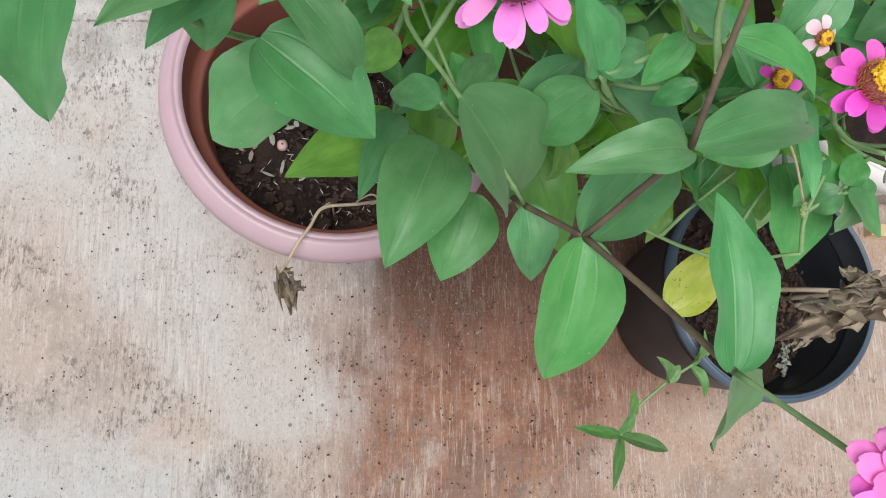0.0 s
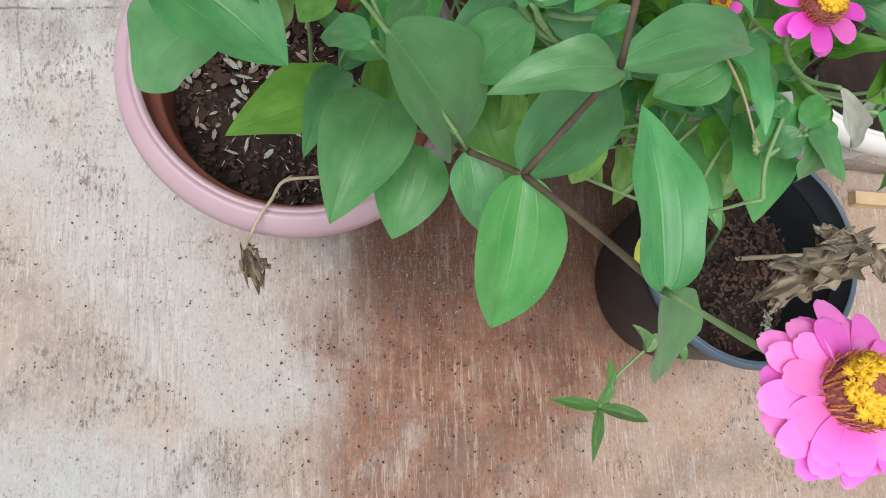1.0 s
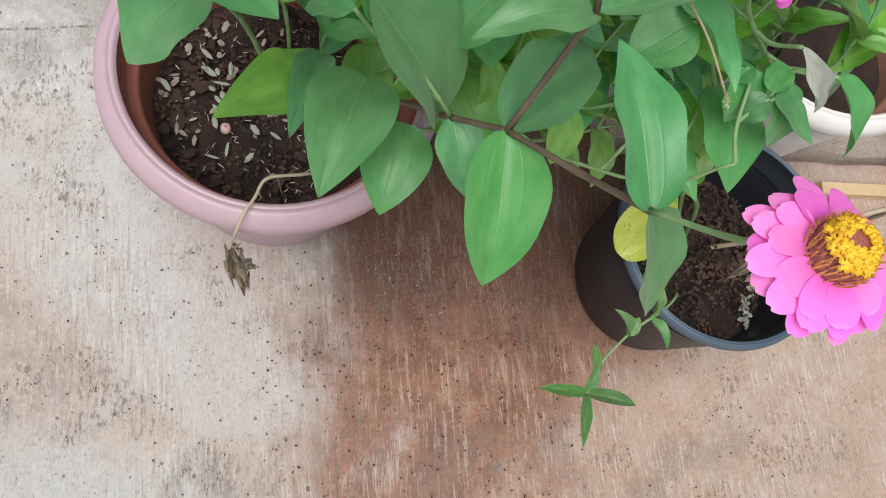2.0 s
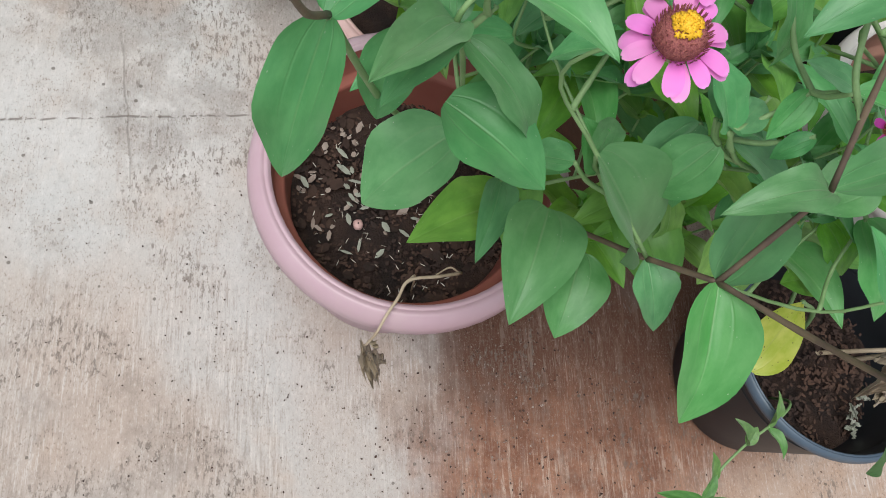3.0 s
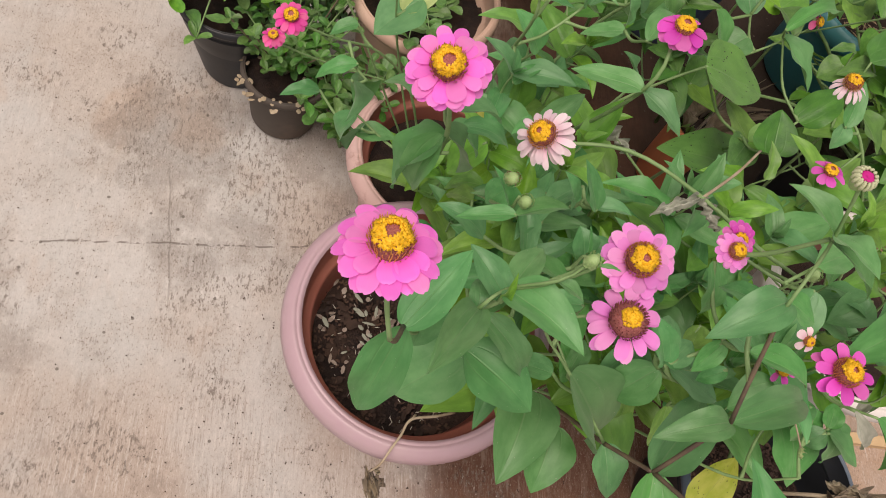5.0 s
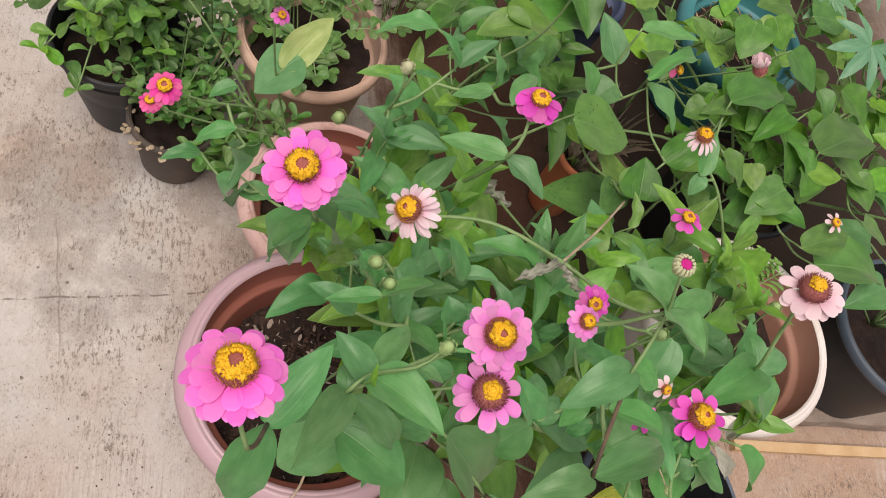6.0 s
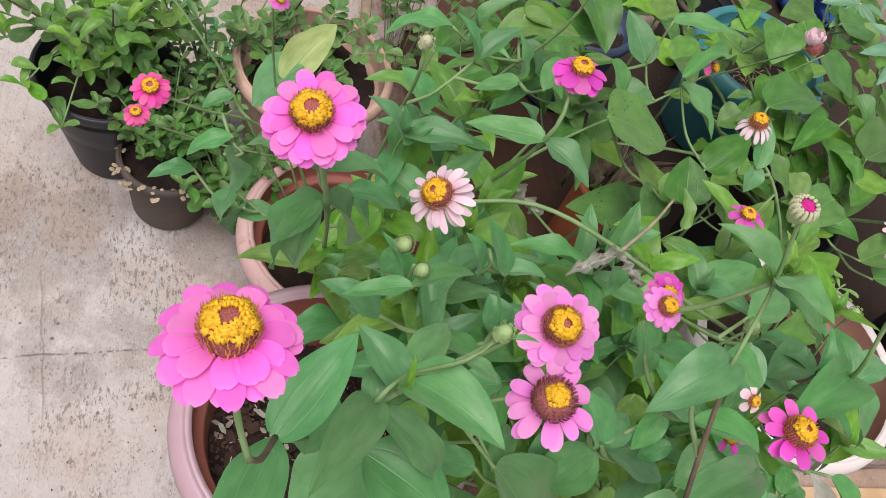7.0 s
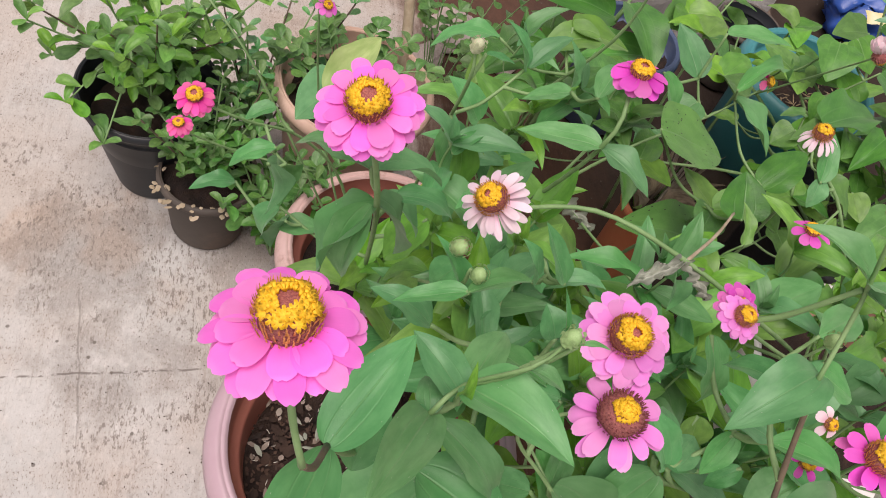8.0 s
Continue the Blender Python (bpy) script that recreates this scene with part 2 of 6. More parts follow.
def leaf_material(name, dark, light, vein, vein_gain=0.5, spots=0.0, rough=0.44, passes=0.2, side=0.0, speck=(0.5, 0.52, 0.42, 1.0)):
    """Leaf skin: midrib and two long side veins along the blade, mottling, a little light let through."""
    k = Nodes(name)
    uv = k.coords("UV")
    sep = k.n.new("ShaderNodeSeparateXYZ")
    k.l.new(uv, sep.inputs[0])
    u, v = sep.outputs[0], sep.outputs[1]
    a = k.math("ABSOLUTE", k.math("SUBTRACT", k.math("MULTIPLY", v, 2.0), 1.0))
    r = k.random()
    p = k.coords("Object")
    mottle = k.noise(3.5, 5.0, uv)
    col = k.mix(k.ramp(mottle, 0.3, 0.7), dark, light)
    mid = k.math("MULTIPLY", k.ramp(a, 0.05, 0.0), k.ramp(u, 1.0, 0.2, 0.3, 1.0))
    lat = k.math("MULTIPLY", k.ramp(k.math("ABSOLUTE", k.math("SUBTRACT", a, 0.42)), 0.05, 0.0), k.ramp(u, 0.75, 0.1, 0.0, 0.4))
    sidev = k.math("PINGPONG", k.math("SUBTRACT", k.math("MULTIPLY", u, 9.0), k.math("MULTIPLY", a, 2.2)), 0.5)
    sidev = k.math("MULTIPLY", k.ramp(sidev, 0.07, 0.0), 0.02 + side)
    web = k.math("MULTIPLY", k.ramp(k.voronoi(26, uv), 0.3, 0.6), 0.05)
    lines = k.math("MAXIMUM", k.math("MAXIMUM", mid, lat), sidev)
    col = k.mix(k.math("MULTIPLY", lines, vein_gain), col, vein)
    col = k.mix(web, col, dark)
    if spots:
        big = 0.08 if speck[0] < 0.1 else 0.0
        hit = k.math("MULTIPLY", k.ramp(k.voronoi(17, uv), 0.12 + big, 0.07 + big), k.ramp(k.noise(5, 1.0, uv), 0.55 - big, 0.6 - big))
        col = k.mix(k.math("MULTIPLY", hit, spots), col, speck)
    col = k.hsv(col, k.ramp(r, 0, 1, 0.486, 0.508), k.ramp(k.math("FRACT", k.math("MULTIPLY", r, 7.13)), 0, 1, 0.9, 1.04), k.ramp(k.math("FRACT", k.math("MULTIPLY", r, 13.7)), 0, 1, 0.8, 1.1))
    normal = k.bump(k.math("ADD", k.math("MULTIPLY", lines, -0.8), k.math("MULTIPLY", mottle, 0.6)), 0.35, 0.0015)
    k.done(col, rough)
    k.b.inputs["Specular IOR Level"].default_value = 0.5
    k.b.inputs["Sheen Weight"].default_value, k.b.inputs["Sheen Roughness"].default_value = 0.12, 0.5
    tr = k.n.new("ShaderNodeBsdfTranslucent")
    k.l.new(k.hsv(col, 0.475, 1.08, 1.35), tr.inputs["Color"])
    k.l.new(normal, tr.inputs["Normal"])
    ms = k.n.new("ShaderNodeMixShader")
    ms.inputs[0].default_value = passes
    k.l.new(k.b.outputs[0], ms.inputs[1])
    k.l.new(tr.outputs[0], ms.inputs[2])
    k.l.new(ms.outputs[0], k.n["Material Output"].inputs["Surface"])
    return k.m


def petal_material(name, root, tip, edge, passes=0.25):
    k = Nodes(name)
    uv = k.coords("UV")
    sep = k.n.new("ShaderNodeSeparateXYZ")
    k.l.new(uv, sep.inputs[0])
    u, v = sep.outputs[0], sep.outputs[1]
    lines = k.noise(1.0, 3.0, k.coords("UV", scale=(2, 26, 1)))
    col = k.mix(k.ramp(u, 0.05, 0.75), root, tip)
    col = k.mix(k.ramp(u, 0.85, 1.0, 0, 0.6), col, edge)
    col = k.mix(k.ramp(lines, 0.45, 0.75, 0, 0.14), col, root)
    r = k.random()
    col = k.hsv(col, k.ramp(r, 0, 1, 0.49, 0.51), k.ramp(r, 0, 1, 1.06, 0.92), k.ramp(k.math("FRACT", k.math("MULTIPLY", r, 9.7)), 0, 1, 0.86, 1.12))
    k.bump(lines, 0.12, 0.0004)
    k.done(col, 0.7)
    k.b.inputs["Specular IOR Level"].default_value = 0.2
    tr = k.n.new("ShaderNodeBsdfTranslucent")
    k.l.new(col, tr.inputs["Color"])
    ms = k.n.new("ShaderNodeMixShader")
    ms.inputs[0].default_value = passes
    k.l.new(k.b.outputs[0], ms.inputs[1])
    k.l.new(tr.outputs[0], ms.inputs[2])
    k.l.new(ms.outputs[0], k.n["Material Output"].inputs["Surface"])
    return k.m


def plain_material(name, a, b, rough=0.6, scale=40.0, bump=0.2, dirt=None, dirt_amount=0.4, vary=0.0, depth=0.001):
    """Two close tones by noise, a finer relief, and dirt in patches."""
    k = Nodes(name)
    p = k.coords()
    n1, n2 = k.noise(scale * 0.25, 5.0, p), k.noise(scale * 5, 4.0, p)
    col = k.mix(k.ramp(n1, 0.35, 0.65), a, b)
    col = k.mix(k.ramp(n2, 0.4, 0.75, 0, 0.25), col, a)
    if dirt:
        d = k.math("MULTIPLY", k.ramp(k.noise(scale * 0.5, 8.0, p, 0.72), 0.52, 0.68), dirt_amount)
        col = k.mix(d, col, dirt)
    if vary:
        col = k.hsv(col, 0.5, 1.0, k.ramp(k.random(), 0, 1, 1 - vary, 1 + vary))
    k.bump(n2, bump, depth)
    return k.done(col, k.ramp(n1, 0.3, 0.7, rough - 0.08, rough + 0.08))


CONCRETE = concrete_material()
LEAF = leaf_material("zinnia_leaf", rgb(0.072, 0.28, 0.086), rgb(0.115, 0.36, 0.122), rgb(0.2, 0.4, 0.16), 0.42, 0.5)
LEAF_LOW = leaf_material("zinnia_leaf_low", rgb(0.1, 0.3, 0.034), rgb(0.17, 0.43, 0.055), rgb(0.24, 0.42, 0.12), 0.4, 0.3, passes=0.24)
LEAF_BEAN = leaf_material("bean_leaf", rgb(0.052, 0.19, 0.03), rgb(0.092, 0.285, 0.045), rgb(0.19, 0.38, 0.13), 0.45, 0.0, side=0.2)
LEAF_SMALL = leaf_material("small_leaf", rgb(0.075, 0.2, 0.045), rgb(0.13, 0.3, 0.075), rgb(0.2, 0.3, 0.14), 0.3)
LEAF_YELLOW = leaf_material("yellow_leaf", rgb(0.31, 0.4, 0.05), rgb(0.46, 0.5, 0.11), rgb(0.42, 0.45, 0.16), 0.4, 1.0, speck=rgb(0.05, 0.05, 0.02))
LEAF_BITTEN = leaf_material("bitten_leaf", rgb(0.085, 0.27, 0.04), rgb(0.13, 0.36, 0.06), rgb(0.19, 0.38, 0.13), 0.45, 1.0, side=0.2, speck=rgb(0.03, 0.025, 0.015))
LEAF_LOBED = leaf_material("lobed_leaf", rgb(0.1, 0.29, 0.15), rgb(0.14, 0.37, 0.2), rgb(0.3, 0.5, 0.3), 0.6, 0.0)
LEAF_PALE = leaf_material("pale_leaf", rgb(0.28, 0.43, 0.15), rgb(0.42, 0.55, 0.24), rgb(0.3, 0.45, 0.15), 0.5)
LEAF_DRY = leaf_material("dry_leaf", rgb(0.15, 0.115, 0.07), rgb(0.4, 0.33, 0.22), rgb(0.4, 0.33, 0.22), 0.5, 0.0, 0.8, 0.1)
LEAF_GREY = leaf_material("withered_leaf", rgb(0.3, 0.33, 0.26), rgb(0.48, 0.5, 0.42), rgb(0.52, 0.52, 0.46), 0.5, 0.0, 0.8, 0.1)
STEM_GREEN = plain_material("green_stem", rgb(0.15, 0.27, 0.1), rgb(0.22, 0.36, 0.15), 0.6, 200)
STEM_PURPLE = plain_material("purple_stem", rgb(0.095, 0.065, 0.05), rgb(0.16, 0.12, 0.075), 0.6, 200)
STEM_DRY = plain_material("dry_stem", rgb(0.34, 0.27, 0.18), rgb(0.47, 0.39, 0.28), 0.8, 200)
PETAL = petal_material("pink_petal", rgb(0.82, 0.15, 0.58), rgb(0.92, 0.23, 0.69), rgb(0.93, 0.32, 0.76))
PETAL_MAUVE = petal_material("mauve_petal", rgb(0.7, 0.18, 0.54), rgb(0.82, 0.29, 0.67), rgb(0.86, 0.4, 0.75))
PETAL_HOT = petal_material("magenta_petal", rgb(0.72, 0.06, 0.3), rgb(0.85, 0.12, 0.4), rgb(0.88, 0.22, 0.5))
PETAL_MAGENTA = petal_material("violet_pink_petal", rgb(0.62, 0.07, 0.42), rgb(0.78, 0.13, 0.56), rgb(0.82, 0.22, 0.62))
PETAL_PALE = petal_material("faded_petal", rgb(0.77, 0.48, 0.57), rgb(0.87, 0.68, 0.74), rgb(0.89, 0.79, 0.82))
PETAL_WHITE = petal_material("bleached_petal", rgb(0.8, 0.52, 0.64), rgb(0.89, 0.71, 0.79), rgb(0.9, 0.81, 0.86))
PETAL_DULL = petal_material("dull_crimson_petal", rgb(0.3, 0.05, 0.14), rgb(0.42, 0.09, 0.2), rgb(0.5, 0.16, 0.26))
FLORET = plain_material("yellow_florets", rgb(0.85, 0.46, 0.01), rgb(0.92, 0.58, 0.03), 0.6, 300)
CONE = plain_material("maroon_cone", rgb(0.25, 0.06, 0.07), rgb(0.46, 0.17, 0.14), 0.8, 300, 0.5)
CHAFF = plain_material("rusty_chaff", rgb(0.55, 0.2, 0.06), rgb(0.85, 0.5, 0.12), 0.8, 300)
SEPAL_PALE = plain_material("pale_bracts", rgb(0.4, 0.46, 0.25), rgb(0.58, 0.6, 0.42), 0.6, 200)
SEPAL = plain_material("green_bracts", rgb(0.24, 0.4, 0.14), rgb(0.36, 0.52, 0.24), 0.6, 200)
POT_PINK = plain_material("pink_brown_plastic", rgb(0.44, 0.3, 0.34), rgb(0.53, 0.39, 0.44), 0.42, 16, 0.06, rgb(0.42, 0.34, 0.3), 0.2)
POT_INSIDE = plain_material("terracotta_plastic", rgb(0.27, 0.085, 0.06), rgb(0.33, 0.115, 0.085), 0.6, 16, 0.1, rgb(0.2, 0.1, 0.07), 0.4)
POT_PEACH = plain_material("bleached_pink_plastic", rgb(0.55, 0.35, 0.32), rgb(0.64, 0.45, 0.42), 0.6, 30, 0.15, rgb(0.3, 0.14, 0.1), 0.6)
POT_TAN = plain_material("tan_clay", rgb(0.47, 0.31, 0.235), rgb(0.56, 0.4, 0.32), 0.75, 30, 0.2, rgb(0.3, 0.2, 0.14), 0.4)
POT_WHITE = plain_material("white_plastic", rgb(0.69, 0.66, 0.63), rgb(0.77, 0.75, 0.73), 0.5, 20, 0.05, rgb(0.42, 0.34, 0.28), 0.35)
POT_SALMON = plain_material("faded_salmon_plastic", rgb(0.27, 0.125, 0.085), rgb(0.35, 0.19, 0.14), 0.6, 16, 0.1, rgb(0.24, 0.13, 0.09), 0.5)
POT_BLACK = plain_material("black_plastic", rgb(0.011, 0.013, 0.016), rgb(0.02, 0.024, 0.03), 0.5, 20, 0.08, rgb(0.075, 0.058, 0.047), 0.2)
POT_RIM = plain_material("scuffed_slate_plastic", rgb(0.055, 0.085, 0.12), rgb(0.08, 0.115, 0.155), 0.45, 20, 0.08, rgb(0.12, 0.12, 0.12), 0.3)
POT_DUSTY = plain_material("dusty_black_plastic", rgb(0.06, 0.05, 0.042), rgb(0.105, 0.085, 0.07), 0.75, 16, 0.15, rgb(0.16, 0.115, 0.085), 0.6)
POT_TEAL = plain_material("teal_plastic", rgb(0.03, 0.19, 0.21), rgb(0.05, 0.26, 0.28), 0.45, 16, 0.08, rgb(0.2, 0.2, 0.17), 0.3)
POT_NAVY = plain_material("navy_plastic", rgb(0.045, 0.07, 0.13), rgb(0.07, 0.1, 0.18), 0.5, 16, 0.08, rgb(0.2, 0.18, 0.15), 0.3)
POT_CLAY = plain_material("orange_clay", rgb(0.42, 0.12, 0.05), rgb(0.5, 0.18, 0.08), 0.75, 24, 0.2, rgb(0.2, 0.09, 0.05), 0.4)
SOIL = plain_material("dark_soil", rgb(0.018, 0.01, 0.008), rgb(0.05, 0.028, 0.02), 0.95, 120, 0.9, rgb(0.09, 0.055, 0.038), 0.4, depth=0.006)
STRAW = plain_material("dry_straw", rgb(0.24, 0.17, 0.1), rgb(0.38, 0.29, 0.18), 0.85, 100, vary=0.3)
FLAKE = plain_material("weathered_flakes", rgb(0.16, 0.12, 0.095), rgb(0.34, 0.29, 0.25), 0.9, 100, vary=0.3)
HUSK = plain_material("pale_husks", rgb(0.46, 0.42, 0.35), rgb(0.7, 0.67, 0.6), 0.85, 100, vary=0.3)
CHIP = plain_material("bark_chips", rgb(0.022, 0.012, 0.009), rgb(0.07, 0.04, 0.028), 0.9, 100, vary=0.4)
WOOD = plain_material("raw_wood", rgb(0.5, 0.34, 0.18), rgb(0.6, 0.44, 0.26), 0.7, 60)
STONE = plain_material("pinkish_stone", rgb(0.36, 0.29, 0.26), rgb(0.47, 0.41, 0.38), 0.9, 30, 0.6, rgb(0.2, 0.14, 0.11), 0.4, depth=0.004)
PRINT = plain_material("yellow_print", rgb(0.6, 0.52, 0.2), rgb(0.7, 0.66, 0.45), 0.5, 60)
BLOCK = plain_material("grey_concrete_block", rgb(0.4, 0.38, 0.36), rgb(0.52, 0.5, 0.48), 0.9, 30, 0.6, rgb(0.2, 0.15, 0.11), 0.4, depth=0.004)
RUBBLE = plain_material("crumbled_mortar", rgb(0.3, 0.245, 0.2), rgb(0.43, 0.36, 0.3), 0.95, 60, 0.9, rgb(0.17, 0.11, 0.08), 0.5, depth=0.006)

# ---- building blocks ----
rng = random.Random(7)
UP = Vector((0, 0, 1))


def mesh_of(bm, name, mats, smooth=True):
    me = bpy.data.meshes.new(name)
    bm.to_mesh(me)
    bm.free()
    for m in mats if isinstance(mats, (list, tuple)) else (mats,):
        me.materials.append(m)
    for f in me.polygons:
        f.use_smooth = smooth
    return me


def child(name, me, parent, m=None, label=""):
    """Links mesh data as ONE part under a thing (an Empty that only stands somewhere) or under a part."""
    ob = new(name, me)
    ob.parent = parent
    ob.matrix_parent_inverse = Matrix.Translation(-parent.location) if parent.type == "EMPTY" else Matrix.Identity(4)
    if m is not None:
        ob.matrix_basis = m
    if label:
        tagged(ob, label)
    return ob


def part(name, bm, mat, parent, label="", smooth=True):
    return child(name, mesh_of(bm, name, mat, smooth), parent, None, label)


def thing(name, at, label, category, group="", kind=""):
    ob = new(name)
    ob.location, ob.empty_display_size = at, 0.05
    return tagged(ob, label, category, group, kind)


def lathe(profile, seg=56, wobble=0.0, seed=0):
    """A turned body from (radius, height) pairs."""
    bm = bmesh.new()
    rings = []
    for r, z in profile:
        ring = []
        for i in range(seg):
            a = 2 * math.pi * i / seg
            rr = r * (1 + wobble * noise.noise((math.cos(a) * 1.5 + seed, math.sin(a) * 1.5, z * 9)))
            ring.append(bm.verts.new((rr * math.cos(a), rr * math.sin(a), z)))
        rings.append(ring)
    for lo, hi in zip(rings, rings[1:]):
        for i in range(seg):
            j = (i + 1) % seg
            bm.faces.new((lo[i], lo[j], hi[j], hi[i]))
    return bm


def smooth_line(pts, steps=5):
    pts = [Vector(p) for p in pts]
    if len(pts) < 3:
        pts = [pts[0], (pts[0] + pts[-1]) / 2, pts[-1]]
    q = [pts[0] * 2 - pts[1], *pts, pts[-1] * 2 - pts[-2]]
    out = []
    for a, b, c, d in zip(q, q[1:], q[2:], q[3:]):
        for s in range(steps):
            t = s / steps
            out.append(0.5 * (2 * b + (c - a) * t + (2 * a - 5 * b + 4 * c - d) * t * t + (3 * b - a - 3 * c + d) * t ** 3))
    return [*out, pts[-1]]


def tube(pts, r0, r1, seg=7, bm=None, knots=0.0):
    line = smooth_line(pts)
    bm = bm or bmesh.new()
    side = Vector((0.31, 0.22, 0.1))
    last = None
    n = len(line)
    for i, p in enumerate(line):
        d = (line[min(i + 1, n - 1)] - line[max(i - 1, 0)]).normalized()
        u = (side - d * side.dot(d)).normalized()
        w = d.cross(u)
        r = (r0 + (r1 - r0) * i / (n - 1)) * (1 + (knots if i % 5 == 0 else 0))
        ring = [bm.verts.new(p + (u * math.cos(2 * math.pi * k / seg) + w * math.sin(2 * math.pi * k / seg)) * r) for k in range(seg)]
        if last:
            for k in range(seg):
                j = (k + 1) % seg
                bm.faces.new((last[k], last[j], ring[j], ring[k]))
        else:
            bm.faces.new(ring[::-1])
        last = ring
    bm.faces.new(last)
    return bm


STEM_POINTS = {}


def stem(parent, pts, r0, r1, mat=STEM_GREEN, name="stem", label=""):
    STEM_POINTS.setdefault(parent.name, []).extend(smooth_line(pts, 6))
    return part(name, tube(pts, r0, r1, knots=0.12), mat, parent, label)


def blade(outline, arch=0.1, fold=0.12, wave=0.0, nu=11, nv=6, seed=0, curl=0.0, teeth=0.0):
    """A leaf blade of unit length along x and unit full width along y. outline(s) gives the half width at s."""
    bm = bmesh.new()
    uvl = bm.loops.layers.uv.new("UVMap")
    rows, at = [], {}
    for i in range(nu + 1):
        s = 0.5 - 0.5 * math.cos(math.pi * i / nu)
        row = []
        for j in range(nv + 1):
            v = 2 * j / nv - 1
            half = outline(s)
            if teeth and abs(v) > 0.99:
                half *= 1 + teeth * (1 if i % 2 else -1)
            y = half * v
            z = arch * (4 * s * (1 - s)) * 0.5 - arch * 0.2 * s * s * s + fold * abs(v) ** 1.15 * half * 2
            z += wave * math.sin(s * 11 + seed + (2.4 if v > 0 else 0)) * abs(v) ** 2 * half * 2 * (1 - s ** 3)
            z += curl * s * s * math.sin(3 * s + seed) + 0.02 * noise.noise((s * 3 + seed, v * 1.4, seed * 0.7))
            b = bm.verts.new((s, y, z))
            at[b] = (s, (v + 1) / 2)
            row.append(b)
        rows.append(row)
    for a, b in zip(rows, rows[1:]):
        for j in range(nv):
            f = bm.faces.new((a[j], b[j], b[j + 1], a[j + 1]))
            for lp in f.loops:
                lp[uvl].uv = at[lp.vert]
    return bm


def crumpled_blade(seed, slim=1.0):
    """A dried leaf: ragged outline, deep creases along the blade and edges rolled over."""
    bm = bmesh.new()
    uvl = bm.loops.layers.uv.new("UVMap")
    nu, nv = 40, 18
    rows, at = [], {}
    for i in range(nu + 1):
        s = i / nu
        half = 0.5 * (math.sin(math.pi * min(1.0, 0.04 + s * 0.98)) ** 0.7) + 0.01
        row = []
        for j in range(nv + 1):
            v = 2 * j / nv - 1
            rag = 1 + 0.55 * noise.noise((s * 9, 4.0 if v > 0 else -4.0, seed))
            roll = max(0.0, abs(v) - 0.7) / 0.3
            y = half * rag * slim * (v - 0.28 * roll * roll * (1 if v > 0 else -1))
            z = 0.13 * noise.noise((s * 3, v * 2.6, seed)) + 0.13 * noise.noise((s * 6.5, v * 4.5, seed + 3)) + 0.05 * noise.noise((s * 14, v * 9, seed + 7)) + 0.12 * roll * half * 2
            z += 0.11 * math.sin(s * 19 + seed + 3 * v) * abs(v) ** 1.5 + 0.04 * math.sin(s * 37 + 2 * seed) * abs(v) ** 3
            b = bm.verts.new((s + 0.06 * noise.noise((s * 4, v * 3, seed + 9)), y, z))
            at[b] = (s, (v + 1) / 2)
            row.append(b)
        rows.append(row)
    for a, b in zip(rows, rows[1:]):
        for j in range(nv):
            f = bm.faces.new((a[j], b[j], b[j + 1], a[j + 1]))
            for lp in f.loops:
                lp[uvl].uv = at[lp.vert]
    return bm


def palmate_blade(lobes=7, seed=0):
    """One blade cut into pointed lobes round its stalk; unit reach."""
    bm = bmesh.new()
    uvl = bm.loops.layers.uv.new("UVMap")
    at, rings = {}, []
    per = 8
    n = lobes * per
    r = random.Random(seed)
    reach = [(1.0 - 0.34 * (abs(k - (lobes - 1) / 2) / (lobes / 2)) ** 1.4) * r.uniform(0.93, 1.05) for k in range(lobes)]
    for ring in range(6):
        f = (0.03, 0.2, 0.4, 0.62, 0.82, 1.0)[ring]
        row = []
        for i in range(n + 1):
            k = min(lobes - 1, i // per)
            w = 2 * (i - k * per) / per - 1
            a = -2.55 + 5.1 * (k + 0.5 + 0.5 * w * (1 - 0.35 * f * (1 - abs(w)))) / lobes
            edge = reach[k] * (0.4 + 0.6 * (1 - abs(w) ** 1.25))
            d = edge * f
            z = 0.06 * abs(w) * f + 0.03 * math.sin(a * 3 + seed) * f - 0.22 * d * d
            b = bm.verts.new((d * math.cos(a), d * math.sin(a), z))
            at[b] = (d, (w + 1) / 2)
            row.append(b)
        rings.append(row)
    for lo, hi in zip(rings, rings[1:]):
        for i in range(n):
            fc = bm.faces.new((lo[i], hi[i], hi[i + 1], lo[i + 1]))
            for lp in fc.loops:
                lp[uvl].uv = at[lp.vert]
    return bm


def ovate(s, a, b):
    peak = a / (a + b)
    return 0.5 * (max(s, 0.0) ** a * max(1 - s, 0.0) ** b) / (peak ** a * (1 - peak) ** b) + 0.002


def zinnia_outline(s):
    return ovate(0.016 + 0.984 * s, 0.52, 0.94)


def narrow_outline(s):
    return ovate(0.01 + 0.99 * s, 0.62, 0.9)


def heart_outline(s):
    return ovate(0.03 + 0.97 * s, 0.36, 0.85)


def spoon_outline(s):
    return 0.07 + ovate(s, 1.2, 0.55) * 0.86


BLADES = {}
for kind, outline, archs in (("zinnia", zinnia_outline, (0.06, 0.13, 0.2, 0.3, 0.16)), ("narrow", narrow_outline, (0.08, 0.16, 0.26)),
                             ("heart", heart_outline, (0.05, 0.12, 0.2)), ("spoon", spoon_outline, (0.05, 0.15, 0.25))):
    for i, arch in enumerate(archs):
        BLADES.setdefault(kind, []).append((outline, arch, 0.07 + 0.045 * (i % 3), 0.03 + 0.03 * (i % 2), i * 1.7))
BLADES["crumpled"] = [0.4, 2.0, 3.3, 5.1]
BLADE_MESH = {}


